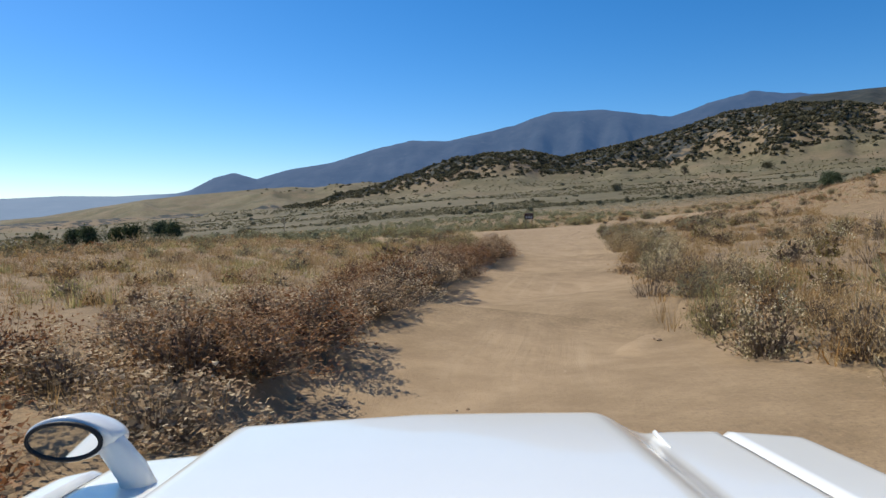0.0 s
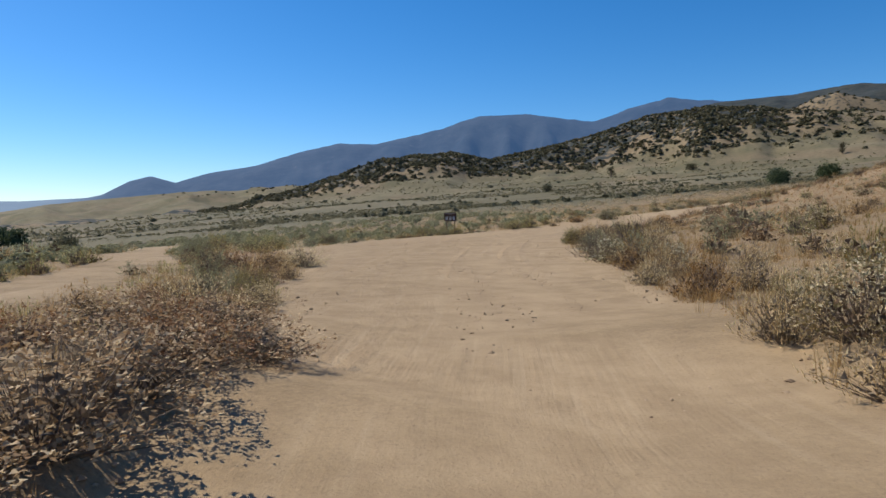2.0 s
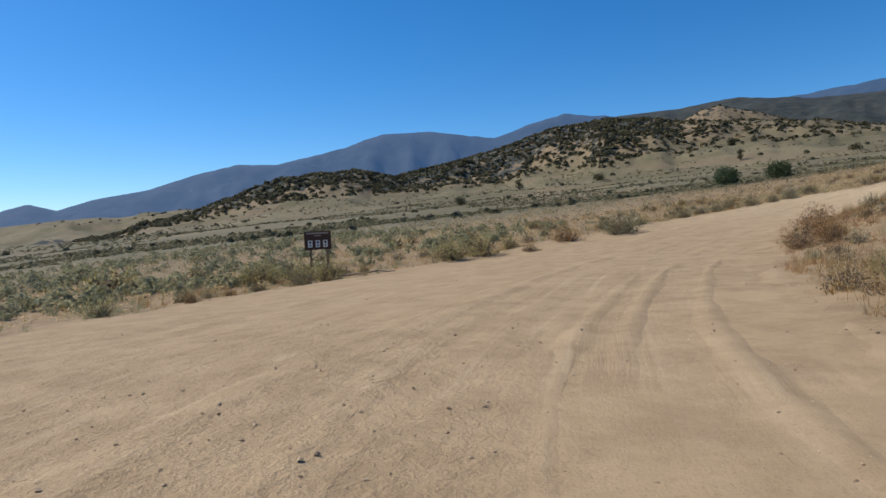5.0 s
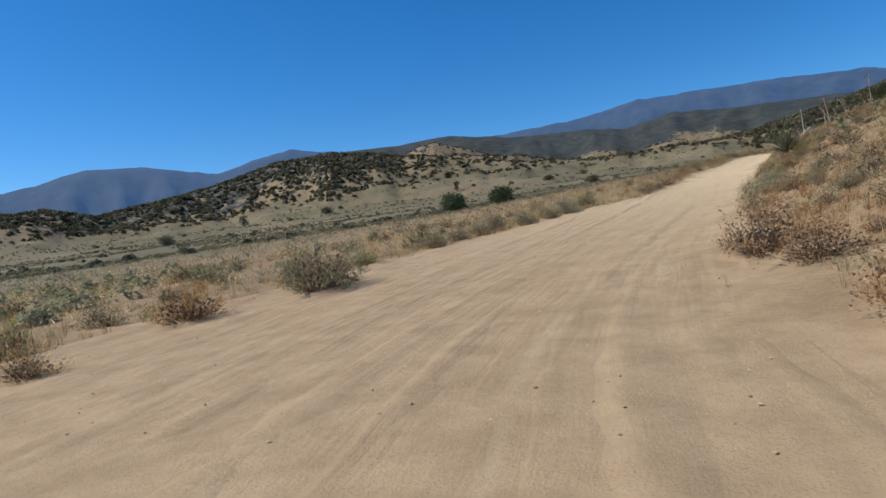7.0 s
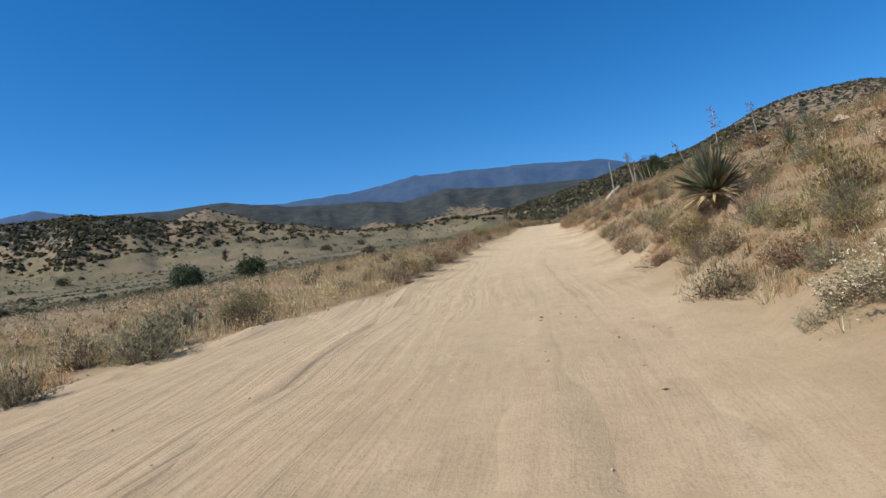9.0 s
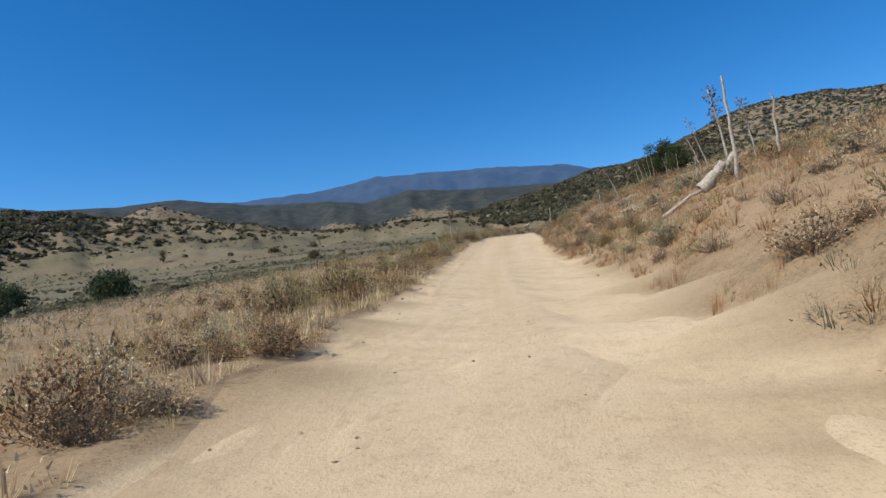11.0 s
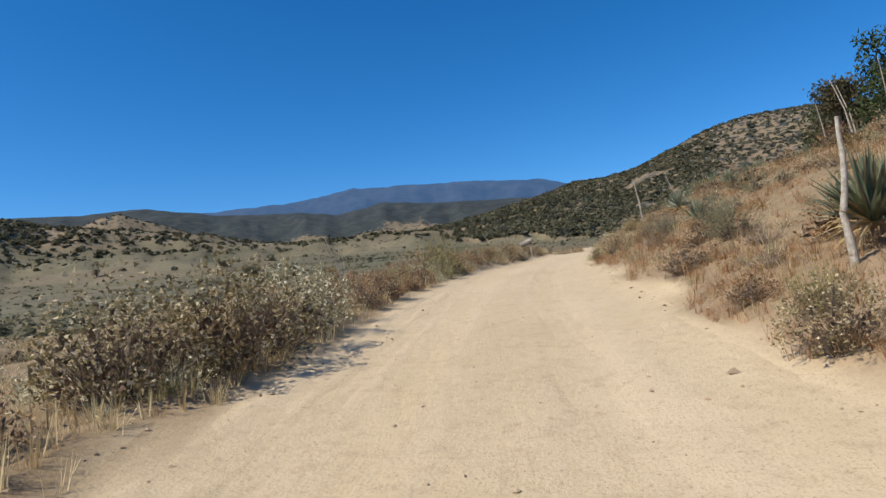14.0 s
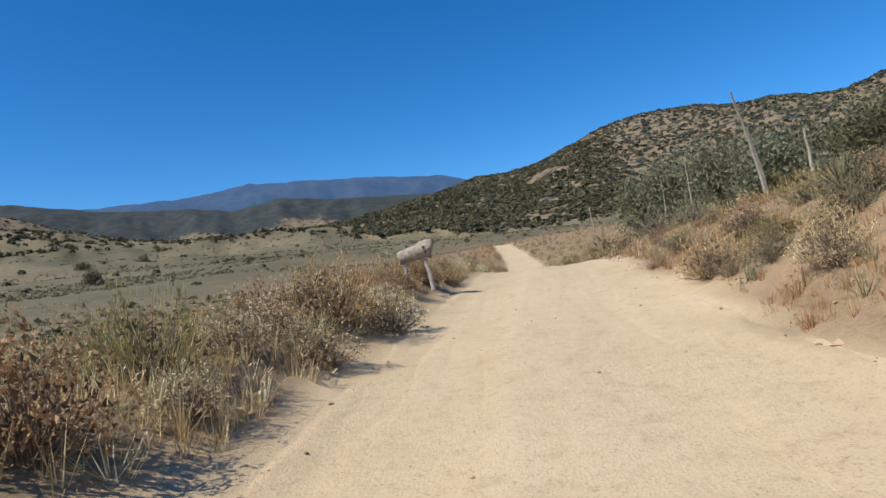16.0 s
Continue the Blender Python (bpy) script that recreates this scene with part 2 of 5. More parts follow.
LINE = spline(ROAD)
ARC = np.r_[0, np.cumsum(np.hypot(*np.diff(LINE[:, :2], axis=0).T))]
ARC -= ARC[np.argmin(np.hypot(LINE[:, 0], LINE[:, 1]))]
TANGENT = np.gradient(LINE[:, :2], axis=0)
TANGENT /= np.linalg.norm(TANGENT, axis=1)[:, None]


def road_coords(x, y):
    """Along the road, to its left, its height and the distance from its line, for arrays of places."""
    x, y = np.ravel(x).astype(float), np.ravel(y).astype(float)
    k = np.empty(len(x), int)
    for i in range(0, len(x), 20000):
        d = (x[i:i + 20000, None] - LINE[None, :, 0]) ** 2 + (y[i:i + 20000, None] - LINE[None, :, 1]) ** 2
        k[i:i + 20000] = d.argmin(1)
    dx, dy = x - LINE[k, 0], y - LINE[k, 1]
    t = TANGENT[k]
    along, left = dx * t[:, 0] + dy * t[:, 1], t[:, 0] * dy - t[:, 1] * dx
    slope = np.gradient(LINE[:, 2], ARC)[k]
    return ARC[k] + along, left, LINE[k, 2] + slope * np.clip(along, -3, 3), np.hypot(dx, dy)


# Edges of the driven sand: along the road, metres to the left and to the right of its line.
EDGE_S = [-20, 0, 10, 20, 26, 31, 35, 39, 46, 59, 66, 73, 79, 86, 91, 95, 103, 120, 150, 175, 300]
EDGE_L = [1.7, 1.6, 1.4, 1.2, 1.6, 3.2, 4.6, 8.6, 9.8, 10.0, 9.0, 7.8, 6.7, 5.6, 5.0, 3.0, 2.2, 1.95, 2.1, 1.9, 1.7]
EDGE_R = [2.0, 1.8, 1.5, 2.1, 2.4, 2.9, 3.3, 3.0, 2.9, 3.0, 2.8, 2.0, 1.7, 1.7, 1.8, 1.9, 1.9, 1.9, 2.0, 2.1, 1.7]
# Strength of the hillside on the right and of the low bank beside the lane, along the road.
HILL_S = [-20, 0, 40, 60, 75, 88, 150, 178, 190, 205, 300]
HILL_K = [0.16, 0.16, 0.14, 0.2, 0.6, 1.0, 0.88, 0.95, 0.6, 0.42, 0.35]
TRACK = spline([(1.0, 40.5, 0), (-3.0, 40.0, 0), (-6.0, 44.0, 0), (-7.8, 51.0, 0), (-9.0, 60.0, 0), (-12.0, 69.0, 0), (-20.0, 80.0, 0), (-34.0, 86.0, 0)])

SPUR = spline([(-18.0, 24.0, 0), (-7.0, 28.0, 0), (-3.0, 29.6, 0), (-2.9, 32.5, 0), (-3.3, 36.5, 0), (-2.4, 40.2, 0)])

# Ridges: centre of view, distance, foot distance, then pairs of direction (degrees left of +y) and elevation.
MID = (4, 24, 900, 420, [(60, -1.5), (30, -0.6), (16, 0.2), (11.4, 0.95), (4.3, 2.9), (-3.1, 4.8), (-7.1, 5.35), (-10.5, 4.65), (-15.4, 5.6), (-20.1, 6.6), (-23.7, 7.8), (-28, 8.2), (-32, 8.0), (-35.8, 7.2), (-39, 6.9), (-50, 5.6), (-70, 4.5), (-90, 4)])
BADLAND = (4, 24, 1700, 900, [(70, -1.4), (40, -0.9), (32.2, -0.1), (28.8, 0.55), (24.9, 1.2), (21.5, 1.6), (18.4, 1.85), (13.8, 2.3), (11.4, 2.25), (7.1, 2.65), (3, 2.6), (-5, 2.5), (-90, 2.5)])
DARK = (50, 80, 2300, 1100, [(20, -0.5), (0, 2), (-15, 4), (-24, 7.3), (-28.5, 8.8), (-33.5, 8.9), (-38.8, 9.3), (-43.7, 8.5), (-49.5, 8.3), (-54, 7.9), (-58.3, 8.6), (-64.7, 8.2), (-69, 7.9), (-76, 7.5), (-90, 7), (-150, 5)])
OUTCROP = (50, 80, 1500, 1180, [(-20, -2), (-29, 1.0), (-31.5, 6.4), (-33, 7.8), (-34.4, 8.3), (-36.0, 9.0), (-37.3, 9.2), (-38.8, 8.7), (-40.4, 8.3), (-42, 7.7), (-45, 6.8), (-49, 3), (-60, -2)])
RIGHT = (104, 101, 1050, 330, [(60, -2.0), (0, -2.0), (-18, 0.0), (-30, 2.5), (-45, 4.8), (-55, 5.4), (-64, 6.3), (-70, 7.4), (-74.8, 8.55), (-77.5, 8.55), (-79.6, 8.95), (-84.6, 10.55), (-87, 11.5), (-89.5, 11.85), (-93.6, 12.0), (-95.6, 11.4), (-97, 11.15), (-99.2, 11.3), (-101.8, 10.7), (-104, 10.8), (-107.1, 11.4), (-116, 12.2), (-140, 11), (-170, 5)])


def ridge(x, y, row, rough, seed):
    """Height of a ridge above sea of plain, and how far up its flank a place is."""
    cx, cy, far, foot, table = row
    r, az = np.hypot(x - cx, y - cy), np.degrees(np.arctan2(-(x - cx), y - cy))
    t = np.array(sorted(table))
    top = far * np.tan(np.radians(np.interp(az, t[:, 0], t[:, 1])))
    up = step(foot, far, r)
    spur = fbm(az * far / 6000 * 1.1, r / far * 3, seed, 4)
    up = np.clip(up + spur * rough * up * (1 - up) * 4, 0, 1.05) * (1 - 0.6 * step(far, far * 1.6, r))
    return top, up


def plain(x, y):
    r = np.hypot(x - 50, y - 70)
    return 0.075 * x + 0.025 * y - 2.5 + step(60, 400, r) * fbm(x / 160, y / 160, 5, 3) * 5 - 1.2 * np.exp(-((x - 80) ** 2 + (y - 150) ** 2) / 3500)


def edges(s):
    return np.interp(s, EDGE_S, EDGE_L), np.interp(s, EDGE_S, EDGE_R)


def terrain(x, y):
    """Height, share of sand, of rut, of red grass, of far ground and of wood for arrays of places."""
    x, y = np.ravel(x).astype(float), np.ravel(y).astype(float)
    s, left, zr, dist = road_coords(x, y)
    el, er = edges(s)
    ragged = 0.4 * fbm(s / 1.3, left / 1.3, 3, 4)
    out_l, out_r = left - el + 0.35 * ragged, -left - er + 0.35 * ragged
    out = np.maximum(out_l, out_r) + ragged
    track = np.full(len(x), 99.0)
    near = (np.abs(x + 12) < 40) & (np.abs(y - 60) < 40)
    if near.any():
        d = (x[near, None] - TRACK[None, ::2, 0]) ** 2 + (y[near, None] - TRACK[None, ::2, 1]) ** 2
        e = (x[near, None] - SPUR[None, ::2, 0]) ** 2 + (y[near, None] - SPUR[None, ::2, 1]) ** 2
        track[near] = np.minimum(np.sqrt(d.min(1)) - 1.6, np.sqrt(e.min(1)) - 0.9) + ragged[near]
    sand = 1 - step(-0.15, 0.3, np.where(dist > 16, track, np.minimum(out, track)))
    # the hillside and banks; off the road they follow the mean of the nearby road, so that no seam shows inside the bend
    k, zm = np.interp(s, HILL_S, HILL_K), zr.copy()
    off = (dist > 3) & (dist < 200)
    if off.any():
        pts, ks = LINE[::10], np.interp(ARC[::10], HILL_S, HILL_K)
        w = 1 / ((x[off, None] - pts[None, :, 0]) ** 2 + (y[off, None] - pts[None, :, 1]) ** 2 + 6) ** 2
        w /= w.sum(1)[:, None]
        part_ = step(3, 12, dist[off])
        k[off] += part_ * ((w * ks[None]).sum(1) - k[off])
        zm[off] += part_ * ((w * pts[None, :, 2]).sum(1) - zm[off])
    dr = np.maximum(out_r, 0)
    hill = k * (0.2 * np.minimum(dr, 60) + 1.5 * (1 - np.exp(-dr / 3.1)))
    hill += step(0.2, 2, dr) * (0.16 * fbm(x / 1.7, y / 1.7, 9, 4) + 0.5 * k * fbm(x / 9, y / 9, 10, 3))
    dl = np.maximum(out_l, 0)
    lane = 1 - step(24, 31, s)
    bank = lane * 0.33 * step(-0.06, 0.42, out_l) + step(88, 100, s) * 0.16 * step(-0.1, 0.5, out_l) * (1 - step(1.2, 4, out_l))
    bank += step(162, 171, s) * (1 - step(212, 230, s)) * 0.28 * step(-0.1, 0.8, out_l) * (1 - 0.6 * step(2, 6, out_l))
    hill += lane * 0.22 * step(0, 0.7, out_r)
    verge = bank - 0.035 * np.minimum(dl, 30) * step(45, 60, s) + step(0.2, 2, dl) * 0.12 * fbm(x / 1.8, y / 1.8, 11, 4)
    # ruts and washboard of the driven sand
    inside = sand * (1 - step(6, 9, np.abs(left)) * 0.5)
    wheel = left - 1.3 - 0.18 * fbm(s / 9, 0 * s, 27, 2)
    groove = step(94, 100, s) * (-0.025 * np.exp(-(wheel / 0.12) ** 2) - 0.02 * np.exp(-((wheel - 0.36) / 0.09) ** 2))
    drift = left + 0.5 * fbm(s / 14, left / 7, 2, 2)
    rut = fbm(drift * 1.6, s / 22, 21, 3)
    tread = fbm(drift * 4.2, s / 14, 22, 2)
    lump = fbm(x / 0.6, y / 0.6, 23, 3)
    crown = -0.03 * np.exp(-((np.abs(drift) - 0.78) / 0.28) ** 2)
    berm = 0.05 * np.exp(-((out + 0.2) / 0.35) ** 2)
    loose = step(28, 40, s) * (1 - step(92, 104, s))
    detail = inside * ((0.014 + 0.022 * loose) * rut + (0.008 + 0.024 * loose) * tread + (0.006 + 0.012 * loose) * lump + crown * (1 - 0.65 * loose) + groove + 0.03 * loose * fbm(drift * 7, s / 30, 28, 2)) + berm * step(-1, 0, out)
    # the junction falls away to its far side
    fall = 0.05 * np.clip(left - 1.5, 0, 11) * step(36, 50, s) * (1 - step(63, 77, s))
    local = zm + np.where(left > 0, verge - fall, hill) + detail
    wide = plain(x, y)
    # the hill keeps its height away from the road
    blend = np.where(left > 0, step(14, 50, dist), step(60, 160, dist))
    z = local * (1 - blend) + wide * blend
    wood, flank, swell = np.zeros(len(x)), np.zeros(len(x)), np.ones(len(x))
    for row, rough, seed, lo, hi, cap in ((MID, 0.3, 31, 0.17, 0.55, 0.58), (BADLAND, 0.35, 32, 0.1, 1.0, 0.05), (DARK, 0.1, 33, 0.12, 0.42, 1.0), (OUTCROP, 0.12, 35, 0.1, 1.5, 0.5), (RIGHT, 0.14, 34, 0.0, 0.07, 0.37)):
        top, up = ridge(x, y, row, rough, seed)
        zz = wide * (1 - up) + top * up
        higher = (zz > z) & (up > 0.02)
        wood = np.where(higher, cap * step(lo, hi, up + 0.6 * up * fbm(x / 110, y / 110, seed + 3, 4)), wood)
        if row is MID:
            wood = np.where(higher, wood * (1 - 0.8 * step(-30, -39, np.degrees(np.arctan2(-(x - 4), y - 24)))), wood)
        flank = np.where(higher, up, flank)
        swell = np.where(higher, 0.3 if row is RIGHT else 1.0, swell)
        z = np.where(higher, zz, z)
    mound = flank * (1 - flank) * 4
    z = z + swell * mound * (14 * fbm(x / 120, y / 120, 41, 4) + 4 * fbm(x / 30, y / 30, 42, 3) - 9 * np.abs(fbm(x / 75, y / 75, 43, 3)) + 2)
    far = step(16, 45, np.where(left > 0, dist, dist * 0.45))
    red = step(0.3, 0.9, k) * (left < 0) * (1 - far) * 0.9 + 0.2
    return z, sand, (0.5 + 0.9 * tread + 0.3 * rut) * inside, red, far, wood


def ground_z(x, y):
    return terrain(np.array([x]), np.array([y]))[0][0]


def terrain_mesh(name, gx, gy, sink=None):
    rows, cols = gx.shape
    z, sand, rut, red, far, wood = terrain(gx, gy)
    if sink is not None:
        z = z - sink
    i = np.arange(rows * cols).reshape(rows, cols)
    faces = np.stack([i[:-1, :-1], i[1:, :-1], i[1:, 1:], i[:-1, 1:]], -1).reshape(-1, 4)
    me = np_mesh(name, np.stack([gx.ravel(), gy.ravel(), z], -1), faces, [SOIL], smooth=True)
    s_a, l_a = road_coords(gx, gy)[:2]
    for key, v in (("along", s_a), ("across", l_a), ("sand", sand), ("rut", rut), ("red", red), ("far", far), ("wood", wood)):
        attribute(me, key, v)
    return me


# The road with its verges, a sheet that follows its line.
OFF = np.concatenate([np.arange(-15, -5, 0.5), np.arange(-5, -2.6, 0.2), np.arange(-2.6, 2.6, 0.1), np.arange(2.6, 8.0, 0.11), np.arange(8.0, 9.0, 0.2), np.arange(9.0, 15.1, 0.4)])[::-1]
along = np.arange(0, len(LINE) - 1, 0.95)
base = np.stack([np.interp(along, np.arange(len(LINE)), LINE[:, c]) for c in (0, 1)], -1)
tan = np.stack([np.interp(along, np.arange(len(LINE)), TANGENT[:, c]) for c in (0, 1)], -1)
gx = base[:, :1] - tan[:, 1:] * OFF[None]
gy = base[:, 1:] + tan[:, :1] * OFF[None]
tagged(new("road", terrain_mesh("road", gx, gy)), "sandy dirt road with tyre ruts and low verges", "road", kind="structure")

# The land to the horizon, in rings round the road.
rings = np.concatenate([np.arange(0.5, 150, 1.6), 150 * (5200 / 150) ** np.linspace(0, 1, 220)])
turns = np.radians(np.concatenate([np.linspace(-190, -120, 60), np.linspace(-119, 40, 560), np.linspace(42, 170, 60)]))
gr, ga = np.meshgrid(rings, turns)
gx, gy = 60 - gr * np.sin(ga), 75 + gr * np.cos(ga)
s_, l_, z_, d_ = road_coords(gx, gy)
inner = step(15.2, 13.2, d_) * (ARC[-1] - 4 > s_) * (s_ > ARC[0] + 3)
tagged(new("ground", terrain_mesh("ground", gx[:, ::-1], gy[:, ::-1], inner * 0.8)), "dry desert valley and brushy hills", "ground", kind="structure")


# ---- far mountains, a backdrop beyond the hills ----
FAR = [(60, 0.9), (45, 1.1), (34.2, 1.15), (30.7, 1.37), (26.9, 1.38), (22.4, 1.65), (21.4, 1.9), (19.5, 2.92), (17.9, 3.4), (16.1, 2.88), (13.7, 3.62), (9.5, 4.35), (6.2, 5.45), (2.8, 6.22), (-0.6, 6.18),
       (-5.6, 7.28), (-9.5, 8.42), (-13.9, 8.53), (-19.3, 7.66), (-21.9, 8.55), (-25.2, 9.28), (-27.2, 9.03), (-34, 8.4), (-44, 9.05), (-50, 9.45), (-55.4, 10.36), (-60.5, 10.25), (-66.4, 10.05), (-72.3, 9.55), (-75.3, 8.55),
       (-85, 7), (-120, 5)]
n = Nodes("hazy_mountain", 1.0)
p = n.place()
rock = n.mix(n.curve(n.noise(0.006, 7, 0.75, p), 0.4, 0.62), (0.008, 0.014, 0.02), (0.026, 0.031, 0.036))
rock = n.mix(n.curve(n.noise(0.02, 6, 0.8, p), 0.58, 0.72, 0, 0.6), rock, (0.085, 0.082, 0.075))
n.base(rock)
# blue air haze put in as a glow, paler and stronger at far left
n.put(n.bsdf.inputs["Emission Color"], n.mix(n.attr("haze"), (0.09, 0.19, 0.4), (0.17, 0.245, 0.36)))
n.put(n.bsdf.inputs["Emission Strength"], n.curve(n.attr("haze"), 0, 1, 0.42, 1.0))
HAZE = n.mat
turn = np.radians(np.linspace(-125, 75, 700))
rr = np.linspace(3000, 4600, 26)
ga, gr = np.meshgrid(turn, rr)
table = np.array(sorted(FAR))
top = 4300 * np.tan(np.radians(np.interp(np.degrees(ga), table[:, 0], table[:, 1]))) + 4
up = step(2600, 4300, gr) * (1 - 0.5 * step(4300, 5200, gr))
spur = fbm(np.degrees(ga) / 1.7, gr / 420, 51, 5)
gz = top * np.clip(up + 0.2 * spur * up * (1 - up) * 3, 0, 1) * (1 + 0.012 * fbm(np.degrees(ga) * 1.3, gr / 900, 52, 4)) - 60 * (1 - up)
i = np.arange(ga.size).reshape(ga.shape)
faces = np.stack([i[:-1, :-1], i[1:, :-1], i[1:, 1:], i[:-1, 1:]], -1).reshape(-1, 4)[:, ::-1]
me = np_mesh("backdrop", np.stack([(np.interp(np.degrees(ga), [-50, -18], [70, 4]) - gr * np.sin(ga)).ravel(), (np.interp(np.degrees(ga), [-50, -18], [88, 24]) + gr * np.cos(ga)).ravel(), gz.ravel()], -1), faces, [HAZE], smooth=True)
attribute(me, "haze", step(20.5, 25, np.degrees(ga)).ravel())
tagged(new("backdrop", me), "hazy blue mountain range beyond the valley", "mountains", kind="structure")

# ---- plants ----
rng = np.random.default_rng(7)


def rods(starts, ends, r0, r1, bend=0.0, seed=0):
    """Three-sided tapered rods in two segments, as vertices and quads."""
    g = np.random.default_rng(seed)
    starts, ends = np.asarray(starts, float), np.asarray(ends, float)
    n = len(starts)
    mid = (starts + ends) / 2 + g.normal(0, 1, (n, 3)) * bend * np.linalg.norm(ends - starts, axis=1)[:, None]
    axis = ends - starts
    axis /= np.linalg.norm(axis, axis=1)[:, None] + 1e-9
    u = np.cross(axis, [0.31, 0.77, 0.55])
    u /= np.linalg.norm(u, axis=1)[:, None] + 1e-9
    w = np.cross(axis, u)
    r0, r1 = np.broadcast_to(r0, n)[:, None], np.broadcast_to(r1, n)[:, None]
    rings = []
    for c, r in ((starts, r0), (mid, (r0 + r1) / 2), (ends, r1)):
        for k in range(3):
            a = 2 * math.pi * k / 3
            rings.append(c + r * (u * math.cos(a) + w * math.sin(a)))
    v = np.stack(rings, 1)
    f = []
    for lvl in (0, 3):
        for k in range(3):
            f.append([lvl + k, lvl + (k + 1) % 3, lvl + 3 + (k + 1) % 3, lvl + 3 + k])
    f = np.array(f)[None] + (np.arange(n) * 9)[:, None, None]
    return v.reshape(-1, 3), f.reshape(-1, 4)


def leaves(centres, length, width, g, lift=0.3, toward=None, flat=0.0):
    """Small pointed blades at the centres, turned at random, leaning upward by lift; a share of them lies flat, as flower heads do."""
    n = len(centres)
    d = g.normal(0, 1, (n, 3)) if toward is None else toward + g.normal(0, 0.45, (n, 3))
    d[:, 2] += lift
    d /= np.linalg.norm(d, axis=1)[:, None]
    face = g.normal(0, 1, (n, 3))
    if flat:
        lie = g.uniform(0, 1, n) < flat
        d[lie] = g.normal(0, 1, (lie.sum(), 3)) * [1, 1, 0.25]
        d[lie] /= np.linalg.norm(d[lie], axis=1)[:, None]
        face[lie] = np.array([0, 0, 1.0]) + g.normal(0, 0.5, (lie.sum(), 3))
    e = np.cross(d, face)
    e /= np.linalg.norm(e, axis=1)[:, None]
    ln = (np.broadcast_to(length, n) * g.uniform(0.6, 1.4, n))[:, None]
    wd = (np.broadcast_to(width, n) * g.uniform(0.6, 1.4, n))[:, None]
    v = np.stack([centres - e * wd * 0.5, centres + e * wd * 0.5, centres + d * ln], 1)
    return v.reshape(-1, 3), np.arange(3 * n).reshape(-1, 3)


def dome(n, g, low=0.25, tall=0.8, hollow=0.55):
    a, e = g.uniform(0, 2 * math.pi, n), np.arccos(g.uniform(low * 0.3, 1, n))
    lobes = 1 + 0.2 * np.sin(3 * a + g.uniform(0, 6)) + 0.14 * np.sin(5 * a + g.uniform(0, 6))
    r = g.uniform(hollow, 1, n) ** 0.6 * lobes
    return np.stack([0.5 * r * np.sin(e) * np.cos(a), 0.5 * r * np.sin(e) * np.sin(a), tall * (0.12 + 0.88 * r / lobes * np.cos(e) * (1 + 0.18 * np.sin(4 * a)))], -1)


# kind: material, branches, leaves on each, their length and width, height, upward lean, share of flat heads at the tips
KINDS = {
    "dry_shrub": (RUST, 150, 13, 0.026, 0.021, 0.62, 0.3, 0.7),
    "buckwheat_bush": (PINK, 150, 12, 0.026, 0.023, 0.58, 0.3, 0.75),
    "sagebrush": (SAGE, 135, 18, 0.034, 0.012, 0.66, 0.9, 0.0),
    "rabbitbrush": (OLIVE, 140, 16, 0.062, 0.008, 0.72, 1.6, 0.0),
    "flowering_shrub": (CREAM, 150, 13, 0.026, 0.024, 0.66, 0.4, 0.75),
    "golden_bush": (GOLD, 140, 15, 0.042, 0.01, 0.64, 0.8, 0.15),
    "dead_shrub": (TWIG, 90, 7, 0.09, 0.006, 0.55, 0.6, 0.0),
}
LABELS = {
    "dry_shrub": "rust-brown dry shrub with withered seed heads on sandy soil",
    "buckwheat_bush": "orange-brown buckwheat bush with pinkish dried flower heads",
    "sagebrush": "grey-green sagebrush mound on dry soil",
    "rabbitbrush": "olive-green wispy brush with straw-coloured tips",
    "flowering_shrub": "brown shrub dotted with cream dried flower heads",
    "golden_bush": "golden-tan dry bush with fine brittle twigs",
    "dead_shrub": "bare grey dead shrub of tangled twigs",
}


